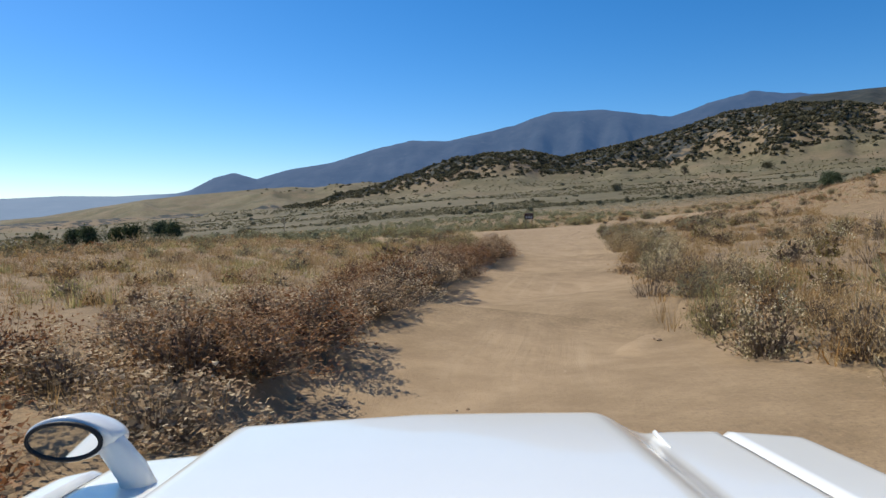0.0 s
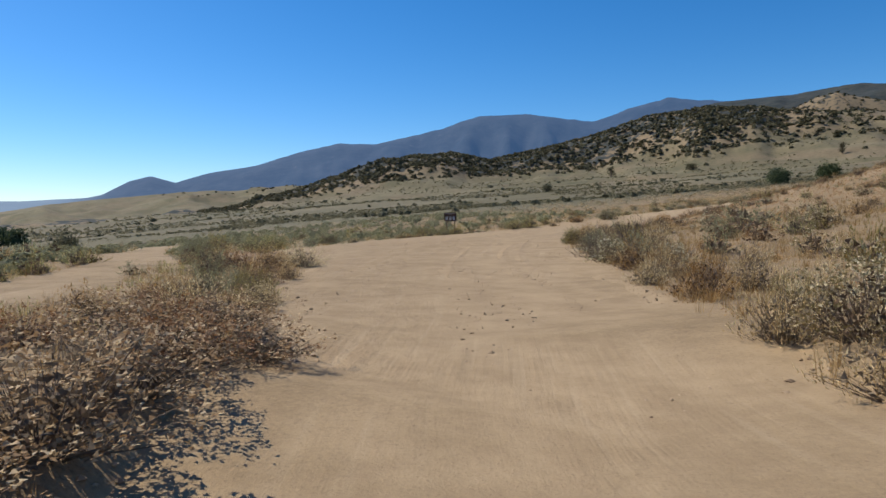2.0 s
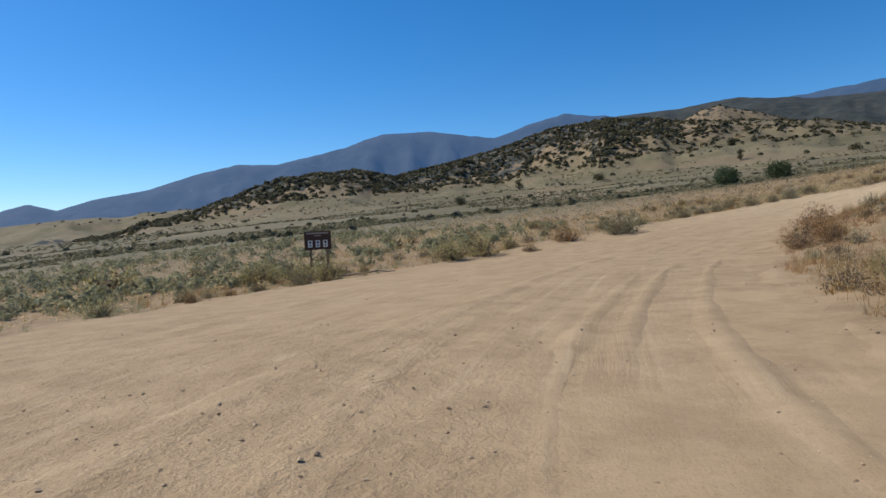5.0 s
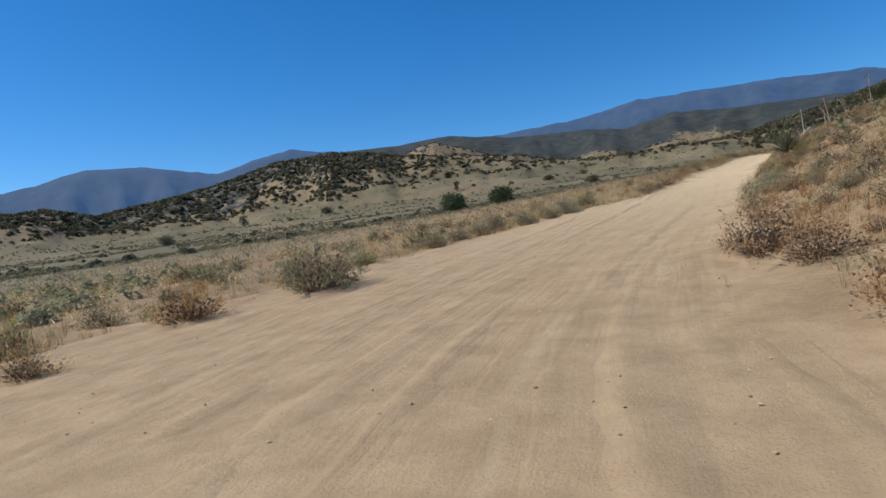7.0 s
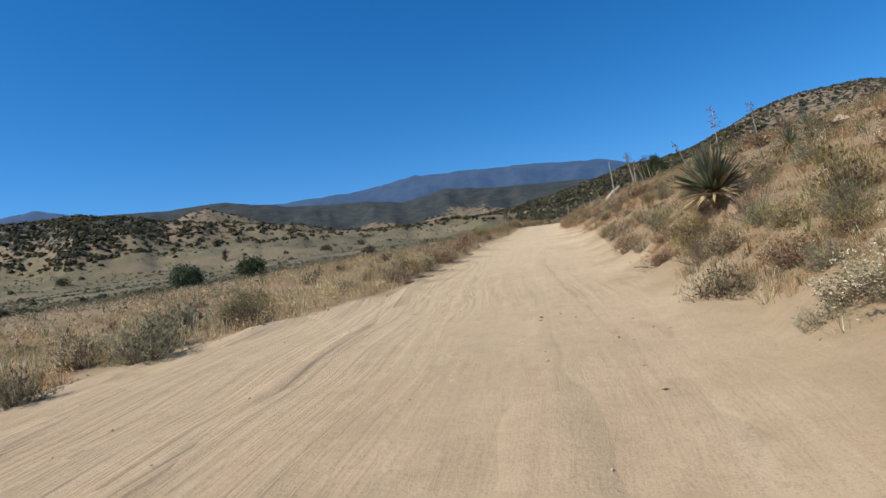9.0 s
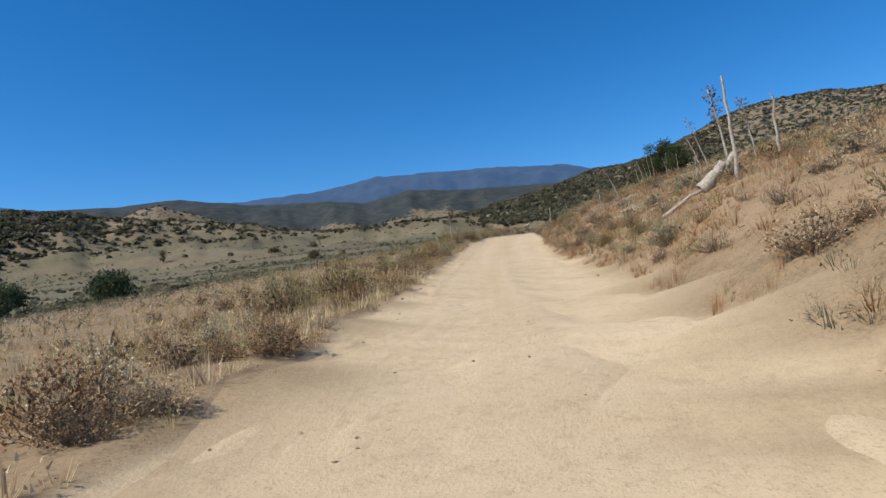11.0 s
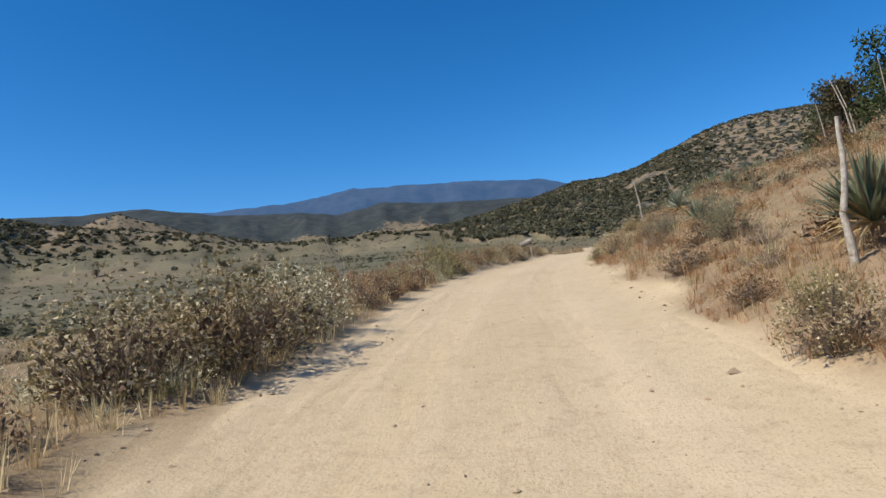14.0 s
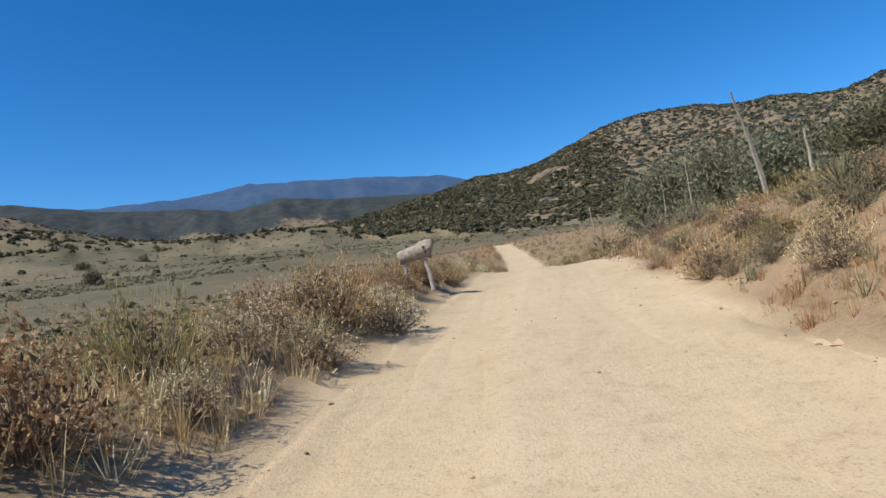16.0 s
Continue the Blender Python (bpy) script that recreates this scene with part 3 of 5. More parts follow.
def bush(kind, seed, fine):
    """Stems and foliage of a shrub one metre wide: branchlets fan out from the base to a lobed dome, with leaves along their outer half."""
    mat, branches, each, length, width, tall, lift, heads = KINDS[kind]
    g = np.random.default_rng(seed)
    if not fine:
        branches, each, length, width = int(branches * 0.42), int(each * 0.6), length * 1.55, width * 1.75
    tips = dome(branches, g, 0.25, tall, 0.7)
    low = g.uniform(0, 1, branches) < 0.22
    tips[low, 2] = g.uniform(0.02, 0.25 * tall, low.sum())
    feet = tips * [0.16, 0.16, 0.0] + g.normal(0, 0.03, (branches, 3)) * [1, 1, 0] - [0, 0, 0.05]
    thick = 7 if kind != "dead_shrub" else 26
    v, f = rods(feet[:thick], tips[:thick] * 0.97, 0.009, 0.003, 0.08, seed)
    twigs = np_mesh(kind + "_stems", v, f, [TWIG])
    axis = tips - feet
    pick = np.repeat(np.arange(branches), each)
    n_l = len(pick)
    at_tip = g.uniform(0, 1, n_l) < heads
    u = np.where(at_tip, g.normal(1.0, 0.035, n_l), 1.06 - 0.62 * g.uniform(0, 1, n_l) ** 1.3)
    spread = np.where(at_tip, 0.03, 0.022 + 0.02 * (1 - u))
    pts = feet[pick] + axis[pick] * u[:, None] + g.normal(0, 1, (n_l, 3)) * spread[:, None]
    pts[:, 2] = np.maximum(pts[:, 2], -0.02)
    way = axis[pick] / (np.linalg.norm(axis[pick], axis=1)[:, None] + 1e-6)
    v, f = leaves(pts, length, width, g, lift, way, heads * 0.8)
    # thin twigs that carry the leaves
    side = np.cross(axis, g.normal(0, 1, (branches, 3)))
    side *= 0.006 / (np.linalg.norm(side, axis=1)[:, None] + 1e-6)
    vt = np.stack([feet - side, feet + side, tips], 1).reshape(-1, 3)
    ft = np.arange(3 * branches).reshape(-1, 3)
    # dark twig-brown blades added inside, closing gaps and deepening the shrub's shade
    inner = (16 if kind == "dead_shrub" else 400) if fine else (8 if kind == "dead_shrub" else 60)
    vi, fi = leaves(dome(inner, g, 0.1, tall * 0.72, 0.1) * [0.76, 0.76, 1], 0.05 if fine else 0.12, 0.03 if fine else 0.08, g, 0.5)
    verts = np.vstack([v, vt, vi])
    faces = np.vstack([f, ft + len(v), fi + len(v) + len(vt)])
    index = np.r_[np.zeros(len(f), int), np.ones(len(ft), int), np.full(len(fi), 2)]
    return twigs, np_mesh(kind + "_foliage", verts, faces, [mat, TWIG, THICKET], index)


SHAPES = {(kind, fine): [bush(kind, 100 * k + 10 * fine + v, fine) for v in range(5 if fine else 4)] for k, kind in enumerate(KINDS) for fine in (True, False)}


def shrub(kind, x, y, size, tall=1.0, label="", group="", variant=None, z=None):
    """A shrub on the ground: its stems and its foliage."""
    s_, left_, zr_, dist_ = road_coords([x], [y])
    el_, er_ = edges(s_)
    fine = bool(max(left_[0] - el_[0], -left_[0] - er_[0]) < (1.9 if size < 1.2 else 6) and -6 < s_[0] < 190)
    pool = SHAPES[kind, fine]
    twigs, crown = pool[int(rng.integers(len(pool))) if variant is None else variant]
    ob = tagged(new(kind), label or LABELS[kind], "shrub", group or "roadside shrubs", kind="thing")
    tagged(part("branchwork", twigs, ob), kind="stuff")
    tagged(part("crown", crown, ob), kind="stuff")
    ob.matrix_basis = pose(x, y, (ground_z(x, y) if z is None else z) - 0.02, 0, 0, float(rng.uniform(0, 360))) @ Matrix.Diagonal((size, size, size * tall, 1))
    return ob


def from_road(s, left):
    """The place at s metres along the road and so far to its left."""
    x, y = np.interp(s, ARC, LINE[:, 0]), np.interp(s, ARC, LINE[:, 1])
    tx, ty = np.interp(s, ARC, TANGENT[:, 0]), np.interp(s, ARC, TANGENT[:, 1])
    return x - ty * left, y + tx * left


TAKEN = [(9.3, 69.0, 1.6), (125.5, 108.6, 1.2), (124.6, 108.2, 0.9)]


def scatter(count, s0, s1, d0, d1, side, mix_of, sizes, spread=1.0, gap=0.45, talls=(0.75, 1.1)):
    """Shrubs in a stretch of the verge: d metres beyond the sand's edge, on the left (1) or right (-1)."""
    kinds, shares = list(mix_of), np.array(list(mix_of.values()), float)
    tries = count * 8
    s, d = rng.uniform(s0, s1, tries), d0 + (d1 - d0) * rng.uniform(0, 1, tries) ** spread
    el, er = edges(s)
    xs, ys = from_road(s, np.where(side > 0, el + d, -(er + d)))
    zs, sand = terrain(xs, ys)[:2]
    made = 0
    for x, y, z, bare, size in zip(xs, ys, zs, sand, rng.uniform(*sizes, tries)):
        if made == count:
            break
        taken = np.array(TAKEN)
        if bare > 0.25 or (((taken[:, 0] - x) ** 2 + (taken[:, 1] - y) ** 2) < (gap * (size + taken[:, 2])) ** 2).any():
            continue
        TAKEN.append((x, y, size))
        made += 1
        shrub(str(rng.choice(kinds, p=shares / shares.sum())), float(x), float(y), float(size), rng.uniform(*talls), z=float(z))


# shrubs that stand out: kind, place, width, height factor, label
for kind, x, y, size, tall, label in (
        ("sagebrush", 37.3, 77.9, 1.2, 0.8, "grey sagebrush beside a sandy side track"),
        ("flowering_shrub", 78.7, 94.3, 1.15, 1, ""),
        ("flowering_shrub", 78.3, 95.4, 1.1, 0.9, ""),
        ("rabbitbrush", 108.4, 105.5, 1.7, 0.85, "large olive-yellow brush on the sandy verge"),
        ("buckwheat_bush", 106.3, 105.6, 1.1, 1, ""),
        ("buckwheat_bush", 101.2, 103.9, 1.2, 0.85, ""),
        ("buckwheat_bush", 103, 104.8, 0.9, 0.9, ""),
        ("flowering_shrub", 121.6, 109, 0.95, 0.95, "rounded shrub covered in cream dried flowers by the posts"),
        ("rabbitbrush", 124.95, 108.75, 0.5, 0.7, "small green bush at the foot of the pale posts"),
        ("rabbitbrush", 126.6, 109.2, 0.8, 0.8, ""),
        ("golden_bush", 122.6, 109.3, 0.95, 0.85, ""),
        ("golden_bush", 126.7, 110.1, 1, 0.85, ""),
        ("golden_bush", 127.7, 110.3, 1.1, 0.85, ""),
        ("sagebrush", 127.3, 109.2, 0.5, 0.8, ""),
        ("sagebrush", 127, 103.9, 0.7, 1.1, "pale sage bush on the sandy bank"),
        ("sagebrush", 140.7, 103.7, 2, 0.7, "pale silvery sage mound on the bank"),
        ("dead_shrub", 134, 104.2, 1.6, 0.9, ""),
        ("rabbitbrush", 143, 106.6, 2.2, 0.75, "large olive bush at the bend of the road"),
        ("rabbitbrush", 65.5, 88.7, 1.4, 0.9, "large olive and tan brush on the valley verge"),
        ("rabbitbrush", 64.3, 89, 1.3, 0.85, "large olive and tan brush on the valley verge"),
        ("golden_bush", 67.6, 89.6, 1.1, 0.85, ""),
        ("rabbitbrush", 77.8, 94.6, 1, 0.9, ""),
        ("rabbitbrush", -1.3, 15.2, 1.1, 0.8, "spiky green bush behind the hedge of dry shrubs"),
        ("flowering_shrub", 93.7, 100.8, 1.5, 1, "tall rounded shrub crowded with cream dried flowers"),
        ("flowering_shrub", 94.7, 100.7, 1.5, 1, "tall rounded shrub crowded with cream dried flowers"),
        ("flowering_shrub", 95.7, 101.1, 1.5, 1, "tall rounded shrub crowded with cream dried flowers"),
        ("flowering_shrub", 96.7, 101.6, 1.4, 0.95, ""),
        ("flowering_shrub", 97.7, 102, 1.2, 0.95, ""),
        ("flowering_shrub", 94.5, 101.8, 1.4, 0.9, ""),
        ("flowering_shrub", 36.4, 69.3, 1, 0.6, "cream-flowered shrub at the foot of the hillside"),
        ("flowering_shrub", 34.7, 68.4, 0.9, 0.6, ""),
        ("sagebrush", 35.5, 68.6, 1, 0.7, ""),
        ("flowering_shrub", 33.2, 67.4, 0.8, 0.6, ""),
        ("golden_bush", 32, 66.6, 1, 0.8, ""),
        ("buckwheat_bush", 24.9, 63.3, 1.2, 0.8, ""),
        ("rabbitbrush", 83.6, 96.6, 1.2, 0.85, ""),
        ("buckwheat_bush", 85, 97, 1.1, 0.9, ""),
        ("buckwheat_bush", 85.9, 97.4, 1, 0.9, ""),
        ("flowering_shrub", 100.5, 104, 1.1, 0.9, ""),
        ("golden_bush", 89.7, 100.8, 1.1, 0.8, ""),
        ("golden_bush", 91.7, 100, 1, 0.8, ""),
        ("dead_shrub", 11.2, 39.3, 2, 0.8, "tall pale-grey dead shrub of tangled bare twigs"),
        ("dead_shrub", 12, 40.1, 1.8, 0.9, "tall pale-grey dead shrub of tangled bare twigs"),
        ("sagebrush", 10.1, 39.5, 1.2, 0.75, "grey sage bush at the edge of the sand"),
        ("sagebrush", 9.8, 35.8, 1.3, 0.85, "grey-green sage bush at the edge of the sand"),
        ("golden_bush", 10.9, 36.8, 1.3, 0.9, ""),
        ("golden_bush", 1.2, 27.4, 1, 0.8, ""),
        ("golden_bush", 0.3, 29, 1, 0.7, ""),
        ("golden_bush", 0.9, 34.6, 1.1, 0.75, ""),
        ("sagebrush", -0.4, 34.6, 1.2, 0.85, "pale grey-green sage bush on the brushy island"),
        ("golden_bush", 1.4, 36.4, 1.25, 0.8, ""),
        ("golden_bush", 0.6, 36.9, 1.2, 0.75, ""),
        ("dry_shrub", 0, 35.9, 1.1, 0.8, ""),
        ("golden_bush", -0.7, 37.2, 1.1, 0.8, ""),
        ("sagebrush", -1.7, 38.9, 1.5, 0.8, "pale grey-green sage bush behind the brushy island"),
        ("rabbitbrush", -1.4, 47.2, 1.7, 0.65, "rounded dark green bush on the far side of the sand"),
        ("sagebrush", 29, 76.6, 1.2, 0.7, ""),
        ("sagebrush", 30.6, 77.1, 1.1, 0.7, ""),
        ("sagebrush", 101, 96.6, 1, 0.8, "dark grey-green bush on the hillside"),
        ("rabbitbrush", 71, 91.5, 0.88, 1.3, "tall olive-yellow brush on the valley verge"),
        ("buckwheat_bush", 71.7, 91.1, 1.03, 0.95, ""),
        ("rabbitbrush", 74.6, 92.6, 1.31, 1.06, "broad olive-yellow brush casting shade on the sand"),
        ("golden_bush", 77.2, 93.5, 1.1, 1.14, ""),
        ("flowering_shrub", 81.3, 95.5, 1.11, 1.04, ""),
        ("rabbitbrush", 89, 99, 1.89, 0.77, ""),
        ("buckwheat_bush", 99.8, 102.6, 0.69, 1.3, ""),
        ("golden_bush", 108.7, 106.4, 1.96, 0.71, ""),
        ("sagebrush", 103, 97, 0.87, 1.04, ""),
        ("rabbitbrush", 95.9, 95.8, 0.57, 1.04, ""),
        ("buckwheat_bush", 97, 96.3, 0.63, 0.94, ""),
        ("golden_bush", 118.1, 117.1, 2.6, 0.78, ""),
        ("dead_shrub", 112.5, 107.2, 0.62, 1.16, ""),
        ("golden_bush", 112.6, 108, 0.93, 1.15, ""),
        ("flowering_shrub", 114.1, 106.9, 0.98, 1.01, ""),
        ("buckwheat_bush", 116.1, 107.2, 0.89, 1.25, ""),
        ("golden_bush", 120.5, 108, 1.41, 0.91, ""),
        ("buckwheat_bush", 113, 107.1, 0.76, 1.06, ""),
        ("dead_shrub", 113, 101.6, 0.72, 1.3, "large pale dead shrub at the foot of the cut bank"),
        ("buckwheat_bush", 115, 101.9, 0.86, 0.99, ""),
        ("sagebrush", 121.8, 102.3, 0.78, 1.17, ""),
        ("golden_bush", 123.5, 103.6, 1.08, 0.98, ""),
        ("sagebrush", 38.1, 78.8, 0.87, 1.14, ""),
        ("sagebrush", 39.7, 80.4, 1.05, 1.21, ""),
        ("rabbitbrush", 41, 80.2, 1.27, 0.79, ""),
        ("rabbitbrush", 45.2, 79.5, 0.81, 1.04, ""),
        ("golden_bush", 37.1, 79.1, 0.93, 0.92, ""),
        ("sagebrush", 35.5, 77.2, 0.7, 1.17, ""),
        ("sagebrush", 39.7, 71.5, 0.81, 1.05, "pale green brush at the foot of the hillside"),
        ("rabbitbrush", 41.2, 70.9, 0.71, 0.66, ""),
        ("flowering_shrub", 38, 70.3, 0.65, 0.87, ""),
        ("sagebrush", 37.8, 70.5, 0.5, 0.69, ""),
        ("rabbitbrush", 39.6, 70.3, 0.66, 0.69, ""),
        ("buckwheat_bush", 22.6, 61.4, 1.28, 0.94, ""),
        ("buckwheat_bush", 20.9, 59.7, 1.07, 0.94, ""),
        ("dry_shrub", 26.2, 64.6, 1.42, 0.99, ""),
        ("golden_bush", 22, 59.9, 1.06, 0.94, ""),
        ("dead_shrub", 9.3, 36.8, 1.38, 1.21, ""),
        ("golden_bush", 8.7, 33, 1.09, 1.08, ""),
        ("golden_bush", 8.6, 31.5, 0.88, 1.04, ""),
        ("sagebrush", 16.2, 41.2, 2.6, 0.71, ""),
        ("dry_shrub", 1.2, 32.2, 0.78, 0.88, ""),
        ("golden_bush", 1.5, 33.1, 0.63, 0.98, ""),
        ("rabbitbrush", -4.2, 52.2, 1.86, 0.65, ""),
        ("rabbitbrush", -2.1, 55.4, 1.76, 0.64, ""),
        ("rabbitbrush", 2.1, 70.8, 2.59, 0.6, ""),
        ("sagebrush", 7.7, 74.1, 2.57, 0.56, ""),
        ("sagebrush", 0.5, 61.3, 1.44, 0.74, ""),
        ("rabbitbrush", 0.6, 19.3, 1, 1.05, "bright green wispy bush in the hedge of dry shrubs"),
        ("dry_shrub", 1.7, 20.5, 1.03, 0.98, "large rust-brown dry shrub at the edge of the lane"),
        ("golden_bush", 6, 20, 0.93, 1.04, ""),
        ("dry_shrub", 6.4, 21.5, 0.59, 1.25, ""),
        ("flowering_shrub", 2.7, 5.4, 0.82, 1.23, ""),
        ("golden_bush", 3, 4.6, 0.66, 1.3, ""),
        ("dead_shrub", 3.1, 9.5, 0.77, 1.3, ""),
        ("rabbitbrush", 2.8, 6.6, 0.62, 1.11, ""),
        ("sagebrush", 132, 103.3, 0.86, 1.24, ""),
        ("buckwheat_bush", 125.1, 102.9, 1.15, 0.86, ""),
        ("golden_bush", 121.3, 102.6, 0.84, 0.84, ""),
        ("flowering_shrub", 121.3, 107.6, 1.04, 0.91, ""),
        ("golden_bush", 108.4, 100, 1.18, 0.85, ""),
        ("rabbitbrush", 83.4, 96.8, 1.26, 0.75, ""),
        ("buckwheat_bush", 84.6, 96.9, 0.91, 1.03, ""),
        ("golden_bush", 87.5, 98.2, 0.96, 1.14, ""),
        ("flowering_shrub", 89.4, 98.7, 0.92, 1.01, ""),
        ("rabbitbrush", 7.2, 68.7, 1.81, 0.65, "broad green bush beside the brown sign"),
        ("rabbitbrush", 8.6, 69.1, 1.81, 0.65, "broad green bush beside the brown sign"),
        ("rabbitbrush", 14.1, 69.4, 1.82, 0.66, "broad olive-green brush at the edge of the junction"),
        ("rabbitbrush", 15.5, 69.8, 1.82, 0.66, "broad olive-green brush at the edge of the junction"),
        ("sagebrush", 22.6, 71.9, 2.02, 0.83, "large rounded grey-green sagebrush at the sandy road's edge"),
        ("golden_bush", 10, 70.6, 1.62, 0.57, ""),
        ("golden_bush", 17.3, 69.4, 0.88, 0.78, ""),
        ("golden_bush", 19.9, 71.6, 1.54, 0.69, ""),
        ("golden_bush", 14.5, 70.9, 1.82, 0.52, ""),
        ("rabbitbrush", 91.3, 92.7, 0.96, 0.72, "olive-yellow brush on the dry hillside"),
        ("sagebrush", 92.5, 94, 0.68, 0.81, "grey sagebrush mound on the dry hillside"),
        ("rabbitbrush", 89.3, 91.7, 0.91, 0.69, "olive-yellow brush on the dry hillside"),
        ("rabbitbrush", 86.2, 91.1, 0.61, 0.82, "olive-yellow brush on the dry hillside"),
        ("dead_shrub", 85.5, 91.3, 0.62, 0.95, "bare grey shrub on the dry hillside"),
        ("golden_bush", 89.3, 93.2, 0.71, 0.92, ""),
        ("buckwheat_bush", 92.7, 92.4, 0.73, 1.01, ""),
        ("sagebrush", 91.5, 91.3, 0.61, 0.81, "grey sagebrush mound on the dry hillside"),
        ("flowering_shrub", 37.6, 69.9, 0.99, 0.57, ""),
        ("sagebrush", 35, 68.7, 0.88, 0.45, "grey sagebrush mound on the dry hillside"),
        ("rabbitbrush", 38.9, 69.8, 0.71, 0.59, "olive-yellow brush on the dry hillside"),
        ("buckwheat_bush", 34.2, 68.3, 0.58, 0.71, ""),
        ("buckwheat_bush", 36.7, 69.2, 0.6, 0.86, ""),
        ("sagebrush", 118.4, 102.1, 0.68, 0.85, "grey sagebrush mound on the dry hillside"),
        ("golden_bush", 120.7, 102.7, 0.94, 0.77, ""),
        ("sagebrush", 74.5, 86.2, 0.66, 0.76, "grey sagebrush mound on the dry hillside"),
        ("buckwheat_bush", 75.4, 86.9, 0.7, 0.86, ""),
        ("dead_shrub", 77.1, 87.9, 0.79, 0.82, "bare grey shrub on the dry hillside"),
        ("flowering_shrub", 73.5, 85.9, 0.43, 0.93, ""),
        ("golden_bush", 83.2, 90.2, 0.88, 0.84, ""),
        ("golden_bush", 76.5, 86.4, 0.62, 0.77, "")):
    TAKEN.append((x, y, size))
    shrub(kind, x, y, size, tall, label)

# the hedge of dry shrubs beside the lane
scatter(70, -5, 26, 0.1, 0.6, 1, {"dry_shrub": 8, "buckwheat_bush": 1.5, "dead_shrub": 0.5}, (0.9, 1.25), 1.0, 0.27, (0.55, 0.85))
scatter(52, -5, 27, 0.8, 2.0, 1, {"dry_shrub": 6, "dead_shrub": 1.5, "buckwheat_bush": 2, "golden_bush": 1.5}, (0.75, 1.1), 1.0, 0.28, (0.45, 0.75))
scatter(150, -6, 33, 1.9, 15, 1, {"golden_bush": 3, "buckwheat_bush": 2, "rabbitbrush": 1.5, "sagebrush": 1.5, "dry_shrub": 1}, (0.4, 0.85), 0.8, 0.36, (0.55, 0.85))
scatter(70, 3, 58, 0.15, 1.6, -1, {"golden_bush": 5, "flowering_shrub": 2, "rabbitbrush": 1, "dead_shrub": 2, "sagebrush": 1}, (0.65, 1.1), 1.0, 0.33)
scatter(170, 0, 58, 0.5, 13, -1, {"golden_bush": 4, "buckwheat_bush": 2, "rabbitbrush": 1, "sagebrush": 1, "dead_shrub": 1, "flowering_shrub": 2}, (0.5, 1.2), 1.2, 0.33)
scatter(120, 34, 95, 0.3, 12, 1, {"sagebrush": 5, "rabbitbrush": 3, "golden_bush": 2}, (0.5, 1.1), 1.3, 0.42)
scatter(230, 60, 182, 0.4, 18, -1, {"buckwheat_bush": 4, "sagebrush": 2, "rabbitbrush": 2, "dead_shrub": 1.5, "flowering_shrub": 1, "dry_shrub": 2}, (0.4, 1.0), 1.2, 0.36)
scatter(170, 84, 186, 0.8, 11, -1, {"sagebrush": 3, "rabbitbrush": 3, "dead_shrub": 2, "golden_bush": 2, "buckwheat_bush": 3}, (0.5, 1.05), 1.0, 0.34, (0.6, 0.95))
scatter(200, 96, 215, 0.3, 8, 1, {"buckwheat_bush": 3, "dry_shrub": 3, "golden_bush": 3, "flowering_shrub": 2.5, "sagebrush": 1, "dead_shrub": 1}, (0.45, 1.0), 1.6, 0.33)
scatter(150, 78, 205, 0.1, 4.5, -1, {"buckwheat_bush": 5, "flowering_shrub": 2, "dead_shrub": 4, "sagebrush": 2, "rabbitbrush": 1.5}, (0.35, 0.8), 1.3, 0.3)
scatter(90, 96, 190, 0.15, 3, 1, {"dry_shrub": 3, "golden_bush": 4, "flowering_shrub": 2, "dead_shrub": 1}, (0.4, 0.85), 1.2, 0.3)
scatter(40, 25, 41, 0.3, 8, 1, {"golden_bush": 4, "rabbitbrush": 2, "sagebrush": 3}, (0.5, 0.95), 1.1, 0.33)
scatter(64, 156, 186, 0.1, 3.2, 1, {"buckwheat_bush": 3, "golden_bush": 2, "rabbitbrush": 2, "flowering_shrub": 2, "dry_shrub": 2}, (0.6, 1.05), 1.1, 0.28)
scatter(40, 76, 99, 0.05, 3, -1, {"flowering_shrub": 3, "dead_shrub": 2, "sagebrush": 2, "buckwheat_bush": 2}, (0.4, 0.8), 1.2, 0.28)
scatter(34, 85, 102, 0.2, 6, -1, {"flowering_shrub": 3, "dead_shrub": 2, "sagebrush": 2, "rabbitbrush": 3}, (0.5, 0.95), 1.2, 0.3)
scatter(40, 62, 86, 0.2, 7, -1, {"dry_shrub": 3, "flowering_shrub": 2, "dead_shrub": 1, "golden_bush": 2}, (0.5, 1.0), 1.2, 0.32)
scatter(60, 182, 235, 0.4, 9, -1, {"rabbitbrush": 3, "sagebrush": 3, "buckwheat_bush": 2}, (0.6, 1.2), 1.2, 0.4)


def joined(shapes, places, sizes, turns, g):
    """Many turned and sized copies of small shapes in one array of vertices and quads."""
    vs, fs, base = [], [], 0
    pick = g.integers(len(shapes), size=len(places))
    for k, (v, f) in enumerate(shapes):
        m = pick == k
        c, sn = np.cos(turns[m])[:, None], np.sin(turns[m])[:, None]
        q = v[None] * sizes[m][:, None, :]
        w = np.stack([q[..., 0] * c - q[..., 1] * sn, q[..., 0] * sn + q[..., 1] * c, q[..., 2]], -1) + places[m][:, None]
        vs.append(w.reshape(-1, 3))
        fs.append((f[None] + (np.arange(m.sum()) * len(v))[:, None, None]).reshape(-1, f.shape[1]) + base)
        base += m.sum() * len(v)
    return np.vstack(vs), np.vstack(fs)


